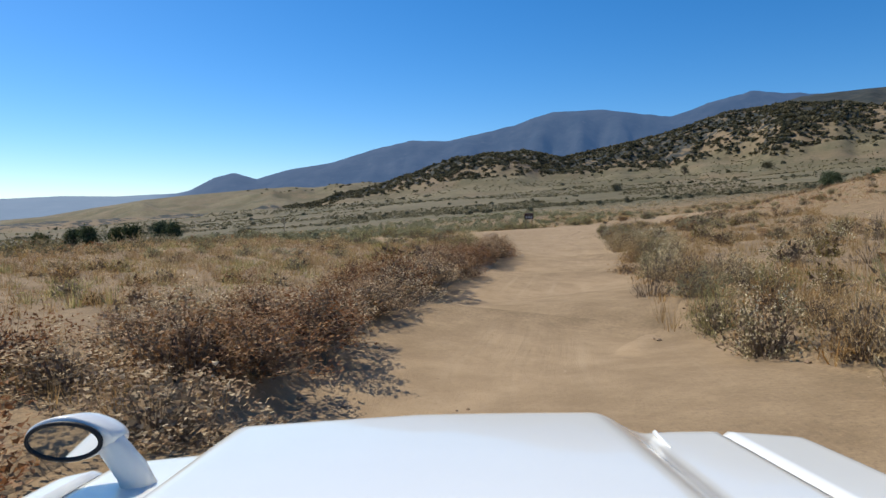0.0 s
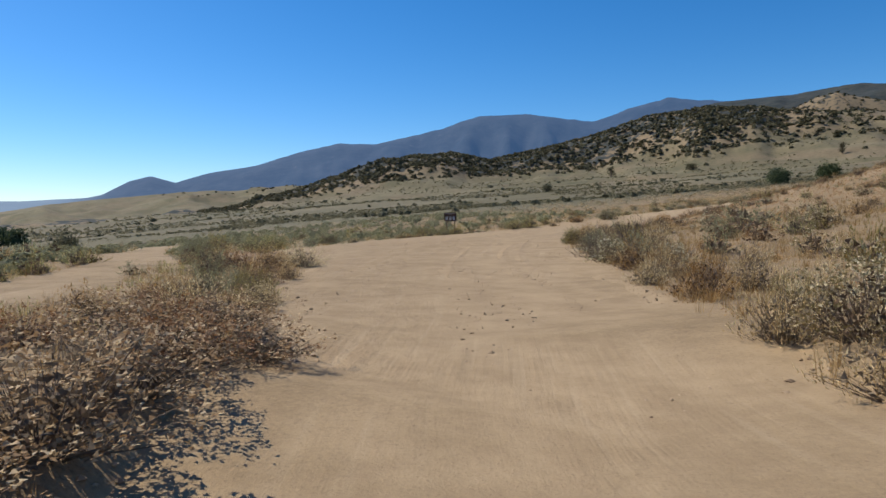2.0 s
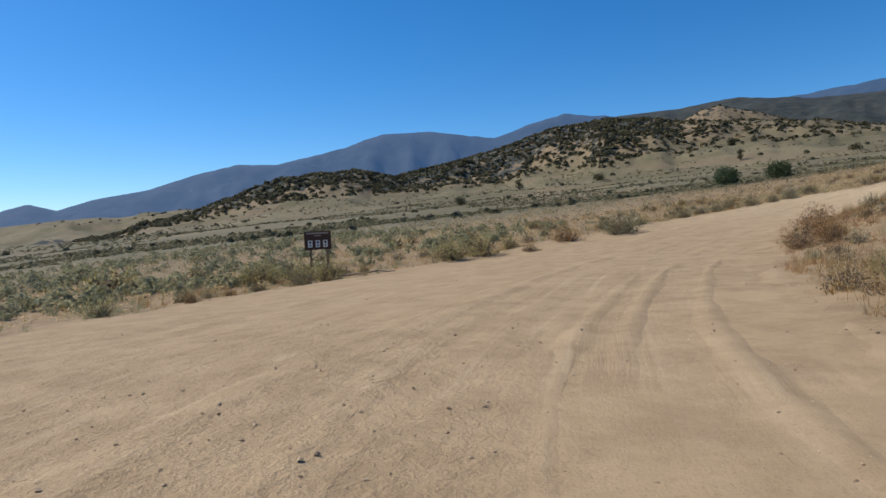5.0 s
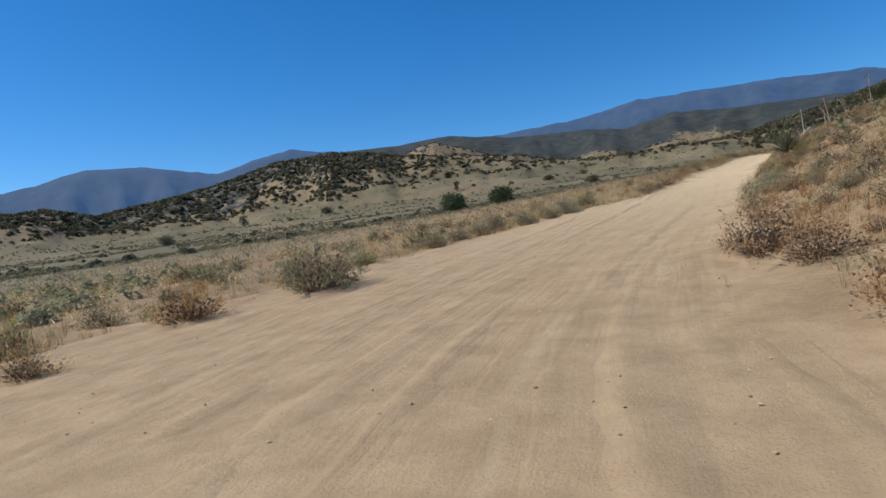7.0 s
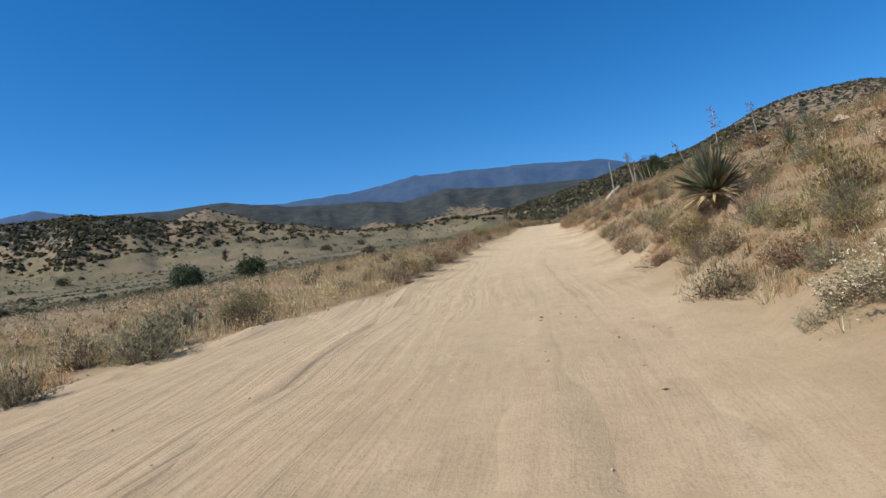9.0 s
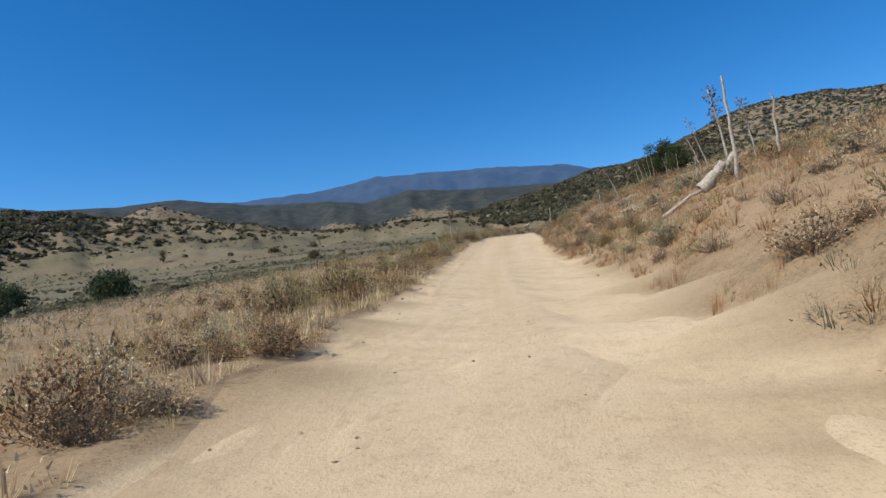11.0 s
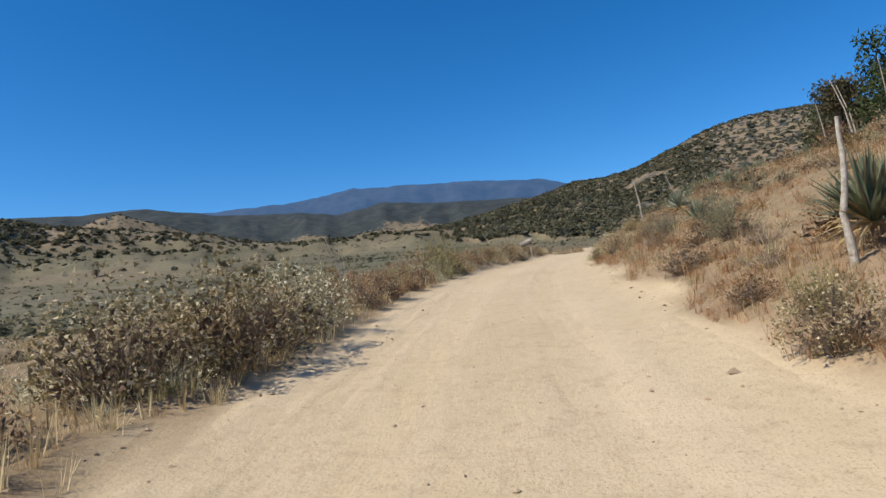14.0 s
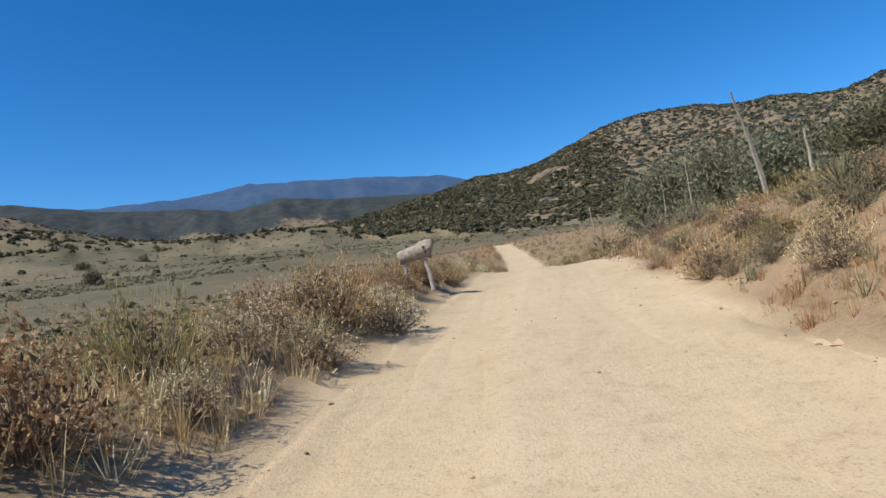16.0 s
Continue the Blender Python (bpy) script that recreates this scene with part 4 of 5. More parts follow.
def tuft(g, blades=9):
    """Thin bent blades that fan out from a small foot."""
    a = g.uniform(0, 2 * math.pi, blades)
    lean = g.uniform(0.08, 0.75, blades)
    tip = np.stack([np.cos(a) * lean, np.sin(a) * lean, g.uniform(0.5, 1.0, blades)], -1)
    foot = np.stack([np.cos(a), np.sin(a), np.zeros(blades)], -1) * g.uniform(0, 0.3, blades)[:, None]
    side = np.stack([-np.sin(a), np.cos(a), np.zeros(blades)], -1) * g.uniform(0.01, 0.022, blades)[:, None]
    v = np.stack([foot - side, foot + side, tip], 1)
    return v.reshape(-1, 3), np.arange(3 * blades).reshape(-1, 3)


def clump(g, count, size):
    """A low mound of leaf sprays that lie against its rounded surface, so that it keeps a full outline with gaps."""
    a, h = g.uniform(0, 2 * math.pi, count), g.uniform(0.05, 1, count) ** 0.7
    r = np.sqrt(np.clip(1.05 - h * h, 0, 1)) * g.uniform(0.8, 1.1, count)
    out = np.stack([np.cos(a) * r, np.sin(a) * r, h], -1)
    nrm = out + g.normal(0, 0.35, (count, 3))
    d = np.cross(nrm, g.normal(0, 1, (count, 3)))
    d /= np.linalg.norm(d, axis=1)[:, None]
    e = np.cross(nrm, d)
    e /= np.linalg.norm(e, axis=1)[:, None]
    c = out * [0.45, 0.45, 0.62]
    w = size * g.uniform(0.7, 1.3, (count, 1))
    v = np.stack([c - d * w * 0.55 - e * w * 0.3, c + d * w * 0.55 - e * w * 0.3, c + e * w * 0.65], 1)
    return v.reshape(-1, 3), np.arange(3 * count).reshape(-1, 3)


def clear_of(x, y):
    """Where the log on its posts and the sign leave no room for brush."""
    return (np.hypot(x - 125.2, y - 108.6) > 1.0) & (np.hypot(x - 9.4, y - 68.9) > 1.4)


def grass(name, count, s0, s1, d0, d1, side, mat, sizes, label, power=1.0):
    g = np.random.default_rng(count + int(s0) + 400)
    s, d = g.uniform(s0, s1, count), d0 + (d1 - d0) * g.uniform(0, 1, count) ** power
    el, er = edges(s)
    x, y = from_road(s, np.where(side > 0, el + d, -(er + d)))
    keep = fbm(x / 2.5, y / 2.5, 61, 3) > -0.22
    x, y = x[keep], y[keep]
    z, sand = terrain(x, y)[:2]
    keep = (sand < 0.35) & clear_of(x, y)
    p = np.stack([x, y, z - 0.02], -1)[keep]
    k = len(p)
    h = g.uniform(*sizes, k)
    v, f = joined([tuft(g) for _ in range(6)], p, np.stack([h * 0.9, h * 0.9, h], -1), g.uniform(0, 6.3, k), g)
    tagged(new(name, np_mesh(name, v, f, [mat])), label, "grass", kind="stuff")


grass("dry_grass", 12000, -6, 36, 0.1, 16, 1, STRAW, (0.1, 0.28), "straw-coloured dry grass on the low bank")
grass("dry_grass", 9000, 0, 62, 0.1, 14, -1, STRAW, (0.12, 0.4), "straw-coloured dry grass beside the lane", 1.2)
grass("red_grass", 26000, 60, 190, 0.0, 20, -1, REDGRASS, (0.1, 0.28), "reddish dry grass on the hillside", 1.7)
grass("dry_grass", 10000, 64, 230, 0.2, 18, -1, STRAW, (0.1, 0.34), "straw-coloured dry grass on the hillside", 1.5)
grass("dry_grass", 16000, 60, 230, 0.1, 15, 1, STRAW, (0.12, 0.38), "straw-coloured dry grass above the valley", 1.4)
grass("dry_grass", 6500, 90, 205, 0.05, 4.5, 1, GOLD, (0.15, 0.4), "tall golden dry grass along the verge", 1.2)


def brush(name, count, s0, s1, d0, d1, side, mat, sizes, label, power, seed, blades=75):
    """Low mounds too many to count, joined."""
    g = np.random.default_rng(seed)
    s, d = g.uniform(s0, s1, count), d0 + (d1 - d0) * g.uniform(0, 1, count) ** power
    el, er = edges(s)
    x, y = from_road(s, np.where(side > 0, el + d, -(er + d)))
    z, sand = terrain(x, y)[:2]
    keep = (sand < 0.2) & (fbm(x / 3.0, y / 3.0, seed, 3) > -0.16) & clear_of(x, y)
    p = np.stack([x, y, z - 0.03], -1)[keep]
    k = len(p)
    h = g.uniform(*sizes, k)
    shapes = []
    for q in range(5):
        if name == "sage_flat":
            shapes.append(clump(g, blades, 0.16))
            continue
        if name == "valley_brush":
            shapes.append(leaves(dome(blades, g, 0.0, 0.6, 0.3), 1.0 / blades ** 0.5, 0.26 / blades ** 0.5, g, 1.1))
            continue
        va, fa = tuft(g, blades * 2 // 3)
        va = va * [0.75, 0.75, 0.62]
        vb, fb = leaves(dome(blades // 2 + 4, g, 0.0, 0.58, 0.5), 0.62 / blades ** 0.5, 0.2 / blades ** 0.5, g, 0.8)
        shapes.append((np.vstack([va, vb]), np.vstack([fa, fb + len(va)])))
    v, f = joined(shapes, p, np.stack([h, h, h * g.uniform(0.6, 1.0, k)], -1), g.uniform(0, 6.3, k), g)
    tagged(new(name, np_mesh(name, v, f, [mat])), label, "brush", kind="stuff")


brush("low_brush", 1900, 62, 190, 0.2, 15, -1, PINK, (0.25, 0.6), "low rust-coloured brush on the hillside", 1.5, 91, 42)
brush("low_brush", 1100, 62, 230, 0.2, 15, -1, SAGE, (0.25, 0.6), "low grey brush on the hillside", 1.4, 92, 42)
brush("low_brush", 2200, 70, 205, 0.02, 7, -1, REDGRASS, (0.15, 0.42), "low tangled dry brush at the foot of the hillside", 1.5, 98, 42)
brush("low_brush", 1300, 70, 205, 0.02, 7, -1, CREAM, (0.15, 0.4), "low tan brush at the foot of the hillside", 1.5, 89, 42)
brush("low_brush", 1600, 90, 205, 0.05, 6, 1, STRAW, (0.2, 0.45), "low straw-coloured brush along the verge", 1.2, 99, 42)
brush("low_brush", 900, 90, 230, 0.3, 14, 1, OLIVE, (0.25, 0.6), "low olive brush above the valley", 1.2, 93, 42)
brush("low_brush", 1700, 90, 230, 0.1, 14, 1, PINK, (0.3, 0.65), "low rusty brush above the valley", 1.3, 94, 42)
brush("low_brush", 1200, 0, 62, 0.1, 14, -1, GOLD, (0.25, 0.6), "low golden brush beside the lane", 1.3, 95, 42)
brush("low_brush", 2300, -6, 36, 0.9, 16, 1, PINK, (0.25, 0.55), "low rusty brush on the field", 0.9, 96, 42)
brush("low_brush", 1100, -6, 36, 1.5, 16, 1, OLIVE, (0.25, 0.6), "low olive brush on the field", 0.9, 77, 40)
brush("low_brush", 700, -6, 36, 1.2, 16, 1, GOLD, (0.25, 0.55), "low golden brush on the field", 0.9, 88, 42)
brush("low_brush", 1300, 150, 205, 0.05, 6, 1, CREAM, (0.35, 0.7), "tan brush crowding the verge", 1.1, 86, 50)
brush("low_brush", 500, 76, 100, 0.02, 5, -1, CREAM, (0.2, 0.5), "low tan brush at the foot of the hillside", 1.2, 85, 50)
brush("low_brush", 2400, 92, 190, 1, 18, -1, REDGRASS, (0.25, 0.55), "reddish dry brush up the hillside", 1.0, 84, 34)
brush("low_brush", 1100, 80, 190, 0.4, 16, -1, OLIVE, (0.25, 0.6), "low olive brush up the hillside", 1.1, 79, 36)
brush("low_brush", 1500, 80, 190, 0.2, 16, -1, STRAW, (0.2, 0.45), "low straw-coloured brush up the hillside", 1.1, 78, 34)
brush("low_brush", 700, 92, 190, 2, 18, -1, SAGE, (0.3, 0.65), "grey-green brush up the hillside", 1.0, 83, 34)
brush("low_brush", 700, 120, 175, 0.02, 5, -1, PINK, (0.25, 0.55), "rusty brush at the foot of the cut bank", 1.0, 82, 40)
brush("low_brush", 900, 34, 100, 0.2, 16, 1, SAGE, (0.25, 0.7), "low grey-green brush beyond the junction", 1.1, 97, 42)
brush("low_brush", 700, 50, 100, 0.2, 16, 1, GOLD, (0.25, 0.6), "low golden brush beyond the junction", 1.2, 87, 42)


for side, mat, tone, seed in ((1, PINK, "rusty", 61), (1, SCRUB, "grey-green", 62), (1, GOLD, "golden", 63), (-1, PINK, "rusty", 64), (-1, SCRUB, "grey-green", 65), (-1, GOLD, "golden", 66)):
    brush("low_brush", 700, 186, 318, 0.0, 26, side, mat, (0.5, 1.3), tone + " brush along the far stretch of the road", 1.5, seed, 30)
brush("low_brush", 3200, 70, 190, 0.0, 3.2, -1, REDGRASS, (0.12, 0.32), "short dry brush along the foot of the hillside", 1.0, 74, 24)
brush("low_brush", 2600, 70, 190, 0.5, 14, -1, GOLD, (0.2, 0.5), "short golden brush over the hillside", 1.1, 75, 26)
brush("low_brush", 1800, 70, 190, 0.2, 14, -1, CHAPARRAL, (0.2, 0.5), "dark twiggy brush over the hillside", 1.1, 76, 26)
brush("valley_brush", 2600, 30, 230, 9, 85, 1, SCRUB, (0.5, 1.2), "grey-green scrub on the slope below the road", 1.2, 111, 28)
brush("valley_brush", 2200, 60, 230, 9, 45, 1, PINK, (0.4, 0.9), "orange-brown dry clumps below the road", 1.1, 112, 24)
brush("valley_brush", 2600, -10, 60, 11, 80, 1, SCRUB, (0.5, 1.2), "grey-green scrub across the field", 1.1, 113, 28)
brush("valley_brush", 1200, -10, 60, 11, 80, 1, RUST, (0.4, 1.0), "rusty dry clumps across the field", 1.1, 114, 24)
brush("valley_brush", 900, 76, 130, 0.5, 40, 1, GOLD, (0.35, 0.8), "golden dry clumps on the slope above the valley", 1.2, 117, 28)
brush("sage_flat", 2200, 34, 82, 4.0, 44, 1, SAGE, (0.4, 1.0), "grey-green sage mounds covering the flat beyond the junction", 1.1, 116, 64)
brush("valley_brush", 1500, 36, 80, 1, 45, 1, GOLD, (0.3, 0.7), "golden dry clumps among the sage beyond the junction", 1.1, 118, 26)
brush("valley_brush", 900, 10, 200, 13, 50, -1, STRAW, (0.4, 0.9), "straw-coloured clumps higher up the hillside", 1.1, 115, 24)


def far_plants(name, count, r0, r1, a0, a1, wanted, mat, sizes, label, category, leaf=0.32, quads=14, seed=0):
    g = np.random.default_rng(seed)
    r, a = r0 * (r1 / r0) ** g.uniform(0, 1, count), np.radians(g.uniform(a0, a1, count))
    x, y = 60 - r * np.sin(a), 75 + r * np.cos(a)
    z, sand, rut, red, far, wood = terrain(x, y)
    s, left, zr, dist = road_coords(x, y)
    keep = (sand < 0.2) & wanted(x, y, wood, far, dist)
    p = np.stack([x, y, z - 0.05], -1)[keep]
    k = len(p)
    h = g.uniform(*sizes, k) * np.clip(r[keep] / 250, 0.7, 1.6)
    v, f = joined([clump(g, quads, leaf) for _ in range(6)], p, np.stack([h, h, h * g.uniform(0.55, 0.9, k)], -1), g.uniform(0, 6.3, k), g)
    tagged(new(name, np_mesh(name, v, f, [mat])), label, category, kind="stuff")


def in_patches(x, y, wood, far, dist):
    return (dist > 12) & (wood < 0.3) & (fbm(x / 40, y / 40, 71, 4) > -0.16)


def anywhere(x, y, wood, far, dist):
    return (dist > 14) & (wood < 0.3)


def on_hills(x, y, wood, far, dist):
    return (wood > 0.03) & (lattice((x * 7).astype(np.int64), (y * 7).astype(np.int64), 9) < wood * 2.2) & (fbm(x / 60, y / 60, 72, 4) > -0.42)


far_plants("valley_scrub", 30000, 75, 900, -85, 60, in_patches, SCRUB, (0.6, 1.2), "low grey-green scrub across the valley floor", "scrub", 0.55, 8, 81)
far_plants("green_bushes", 420, 60, 900, -85, 50, anywhere, CHAPARRAL, (1.4, 2.4), "scattered dark green bushes on the valley floor", "bushes", 0.4, 40, 82)
far_plants("chaparral", 21000, 330, 1120, -125, -62, on_hills, HILLSIDE, (1.3, 3.0), "dark chaparral dotting the near hill", "bushes", 0.62, 11, 84)
far_plants("chaparral", 36000, 380, 1500, -85, 20, on_hills, CHAPARRAL, (1.7, 3.5), "dark chaparral covering the hills", "bushes", 0.75, 8, 83)

# ---- yuccas, dead stalks and trees ----


def yucca(x, y, size, blades=110, seed=0, label="spiky green yucca rosette on the dry hillside"):
    """A rosette of stiff blades, each folded along its middle, round a short base."""
    g = np.random.default_rng(200 + seed)
    z = ground_z(x, y)
    ob = tagged(new("yucca_plant"), label, "yucca", "yuccas", kind="thing")
    ob.matrix_basis = pose(x, y, z, 0, 0, float(g.uniform(0, 360))) @ Matrix.Diagonal((size, size, size, 1))
    for name, dead, count in (("rosette", 0, blades), ("dry_skirt", 1, blades // 3)):
        a = g.uniform(0, 2 * math.pi, count)
        e = np.radians(g.uniform(8, 85, count)) if not dead else np.radians(g.uniform(-22, 10, count))
        d = np.stack([np.cos(a) * np.cos(e), np.sin(a) * np.cos(e), np.sin(e)], -1)
        side = np.stack([-np.sin(a), np.cos(a), np.zeros(count)], -1)
        up = np.cross(d, side)
        ln = g.uniform(0.42, 0.6, count)[:, None] * (0.75 if dead else 1)
        o = np.array([0, 0, 0.2]) + d * 0.04
        w = 0.02
        v = np.stack([o - side * w * 0.7, o + side * w * 0.7, o + d * ln * 0.5 + side * w, o + d * ln * 0.5 - side * w - up * 0.0,
                      o + d * ln - [0, 0, 0.02 + 0.05 * dead]], 1)
        mid = o + d * ln * 0.45 + up * 0.012
        v = np.concatenate([v, mid[:, None]], 1).reshape(-1, 3)
        f = (np.array([[0, 5, 3], [0, 1, 5], [1, 2, 5], [3, 5, 4], [5, 2, 4]])[None] + (np.arange(count) * 6)[:, None, None]).reshape(-1, 3)
        tagged(part(name, np_mesh("yucca_" + name, v, f, [STRAW if dead else YUCCA]), ob, "dry straw-coloured lower blades" if dead else ""), kind="stuff")
    return ob


def limb(points, r0, r1, sides=7):
    """A tapered round limb through the points."""
    p = np.array(points, float)
    v, f = [], []
    for k in range(len(p)):
        t = p[min(k + 1, len(p) - 1)] - p[max(k - 1, 0)]
        t /= np.linalg.norm(t)
        u = np.cross(t, [0.2, 0.9, 0.35])
        u /= np.linalg.norm(u)
        w = np.cross(t, u)
        r = r0 + (r1 - r0) * k / (len(p) - 1)
        for q in range(sides):
            a = 2 * math.pi * q / sides
            v.append(p[k] + r * (u * math.cos(a) + w * math.sin(a)))
    for k in range(len(p) - 1):
        for q in range(sides):
            f.append([k * sides + q, k * sides + (q + 1) % sides, (k + 1) * sides + (q + 1) % sides, (k + 1) * sides + q])
    return np.array(v), np.array(f)


def stalk(x, y, tall, lean=(0.0, 0.0), pods=40, thick=0.035, seed=0, label="dry yucca flower stalk with dark seed pods"):
    """A dead flower stalk: a tapering pole with short twigs and pods at its top."""
    g = np.random.default_rng(300 + seed)
    z = ground_z(x, y)
    ob = tagged(new("dead_stalk"), label, "stalk", "dead stalks", kind="thing")
    ob.matrix_basis = pose(x, y, z - 0.05)
    ks = np.linspace(0, 1, 9)
    line = np.stack([lean[0] * ks ** 1.5 + 0.01 * g.normal(size=9), lean[1] * ks ** 1.5 + 0.01 * g.normal(size=9), tall * ks], -1)
    v, f = limb(line, thick, thick * 0.45)
    part("pole", np_mesh("pole", v, f, [DEADWOOD], smooth=True), ob)
    if pods:
        k = g.uniform(0.62, 1.0, pods)
        c = np.stack([np.interp(k, ks, line[:, q]) for q in range(3)], -1)
        a = g.uniform(0, 2 * math.pi, pods)
        reach = g.uniform(0.05, 0.26, pods) * min(1.0, tall / 2)
        tip = c + np.stack([np.cos(a) * reach, np.sin(a) * reach, g.uniform(-0.04, 0.1, pods)], -1)
        v, f = rods(c, tip, 0.006, 0.004, 0.05, seed)
        tagged(part("twig_head", np_mesh("twig_head", v, f, [TWIG]), ob, "thin side twigs"), kind="stuff")
        lv, lf = [], []
        for q in range(4):
            vv, ff = leaves(tip + g.normal(0, 0.008, tip.shape), 0.055, 0.045, g, 0.2)
            lf.append(ff + sum(len(t) for t in lv))
            lv.append(vv)
        tagged(part("pod_head", np_mesh("pod_head", np.vstack(lv), np.vstack(lf), [TWIG]), ob, "dark dried seed pods"), kind="stuff")
    return ob


def to_height(x, y, top):
    return top - ground_z(x, y)


yucca(44.8, 72.3, 1.65, 170, 1, "large spiky green yucca rosette above the road")
for k, (x, y, size) in enumerate(((47.5, 71.2, 0.75), (51.0, 71.0, 0.7), (60.5, 73.5, 0.7), (107.6, 98.1, 0.85), (109.5, 97.0, 0.75), (103.4, 97.3, 0.85), (122.2, 102.2, 0.9), (117.9, 97.9, 0.9), (43.0, 69.5, 0.5), (88.9, 99.1, 0.6), (112.0, 98.8, 0.6), (97.25, 95.25, 1.2), (98.1, 95.0, 1.15), (99.0, 95.3, 0.9), (119.6, 96.3, 0.9), (120.8, 99.7, 0.8))):
    yucca(x, y, size, 90, k + 2)

for k, (x, y, top, lean, pods, thick) in enumerate((
        (62.1, 74.8, 8.75, (0.05, 0.05), 30, 0.03), (65.3, 73.6, 9.3, (0.0, 0.1), 30, 0.03), (68.8, 81.6, 8.5, (-0.1, 0.05), 0, 0.045), (71.0, 80.9, 8.45, (-0.1, 0.0), 0, 0.04),
        (56.5, 75.0, 6.6, (-0.45, 0.35), 8, 0.025), (75.6, 82.3, 9.95, (-0.2, 0.3), 70, 0.045), (77.6, 81.7, 9.9, (-0.15, 0.2), 40, 0.03), (83.7, 83.8, 10.9, (-0.5, 0.6), 14, 0.03), (81.7, 83.8, 9.8, (-0.3, 0.4), 10, 0.03),
        (84.3, 88.5, 8.9, (-0.1, 0.1), 18, 0.03), (85.2, 87.9, 9.7, (-0.35, 0.5), 12, 0.03), (88.85, 98.8, 9.5, (-0.03, 0.02), 90, 0.036),
        (96.85, 95.48, 9.75, (-0.04, -0.04), 0, 0.04), (116.0, 100.5, 12.45, (-0.2, 0.15), 0, 0.04), (143.8, 102.8, 14.9, (0.0, 0.1), 12, 0.035), (148.8, 103.9, 14.7, (0, 0), 6, 0.035), (173.5, 109.9, 18.0, (0.1, 0.2), 16, 0.06),
        (-10.4, 42.5, 1.0, (0.03, 0.0), 14, 0.03), (105.9, 107.4, 10.4, (-0.15, 0.1), 8, 0.02), (107.5, 108.6, 10.9, (-0.45, 0.3), 6, 0.022), (109.8, 110.2, 10.4, (0, 0), 6, 0.02), (74.0, 83.0, 7.9, (0.05, 0.0), 6, 0.02))):
    tall = to_height(x, y, top)
    if tall > 0.4:
        stalk(x, y, min(tall, 4.5), lean, pods, thick, k, "bare weathered pole of a dead yucca" if pods == 0 else "")
for ob in [o for o in scene.objects if o.name.startswith("dead_stalk") and not o.get("label")]:
    tagged(ob, "dry yucca flower stalk with dark seed pods")


def fence_post(x, y, top, lean, seed):
    """A grey split post with an uneven top."""
    g = np.random.default_rng(700 + seed)
    z = ground_z(x, y)
    tall = top - z
    v, f = limb([(0, 0, -0.15), (lean * 0.4, 0, tall * 0.4), (lean, 0.01, tall)], 0.045, 0.036, 6)
    v = np.vstack([v + g.normal(0, 0.003, v.shape), v[-6:].mean(0) + [0, 0, 0.02]])
    cap = [[12 + q, 12 + (q + 1) % 6, 18] for q in range(6)]
    tri = np.vstack([f[:, [0, 1, 2]], f[:, [0, 2, 3]], cap])
    ob = tagged(new("fence_post", np_mesh("fence_post", v, tri, [TRUNK])), "weathered dark wooden fence post above the valley", "fence post", "fence posts", kind="thing")
    ob.location = (x, y, z)


for k, (x, y, top, lean) in enumerate(((89.0, 109.3, 7.95, 0.02), (89.5, 109.0, 8.2, -0.03), (88.6, 109.5, 7.8, 0.0), (90.4, 108.5, 8.05, -0.2), (113.95, 118.85, 10.7, 0.05), (113.1, 119.4, 10.2, -0.04))):
    fence_post(x, y, top, lean, k)


def dead_log(x, y, length, turn, thick, rise=0.2, name="fallen_branch", label="bleached fallen branch lying on the hillside", wood=DEADWOOD):
    g = np.random.default_rng(int(x * 10))
    a = radians(turn)
    pts = []
    for u in np.linspace(0, 1, 8):
        px, py = x + math.cos(a) * length * u, y + math.sin(a) * length * u
        pts.append((px, py, ground_z(px, py) + thick * 0.8 + rise * u * 0.6 + 0.02 * g.normal()))
    o = Vector(pts[0])
    v, f = limb(np.array(pts) - np.array(o), thick, thick * 0.35)
    ob = tagged(new(name, np_mesh(name, v, f, [wood], smooth=True)), label, "branch", "fallen branches", kind="thing")
    ob.location = o
    return ob


for x, y, length, turn, thick, rise in ((44.5, 72.9, 1.2, 150, 0.025, 0.1), (44.3, 72.5, 0.9, 190, 0.02, 0.1), (82.1, 88.9, 1.9, -55, 0.035, 0.25), (82.6, 88.4, 1.3, -40, 0.03, 0.1), (81.4, 88.6, 1.4, -60, 0.03, 0.1),
                                        (69.6, 83.2, 1.4, -70, 0.05, 0.4), (93.9, 93.2, 1.1, -50, 0.03, 0.2), (84.0, 88.2, 1.2, -20, 0.03, 0.2)):
    dead_log(x, y, length, turn, thick, rise)
dead_log(9.8, 69.1, 2.9, -55, 0.045, 0.1, label="dark grey fallen branch on the sand below the sign", wood=TRUNK)
dead_log(69.9, 82.4, 0.8, -75, 0.17, 0.5, "dead_stump", "grey weathered stump on the cut hillside")
for x, y, tall, lean in ((134.8, 101.2, 3.1, (-1.0, 0.7)), (135.2, 101.1, 2.1, (-0.6, 0.4)), (133.4, 100.2, 1.6, (-0.2, 0.1))):
    stalk(x, y, tall, lean, 0, 0.06, int(tall * 10), "bleached leaning dead trunk above the bank")


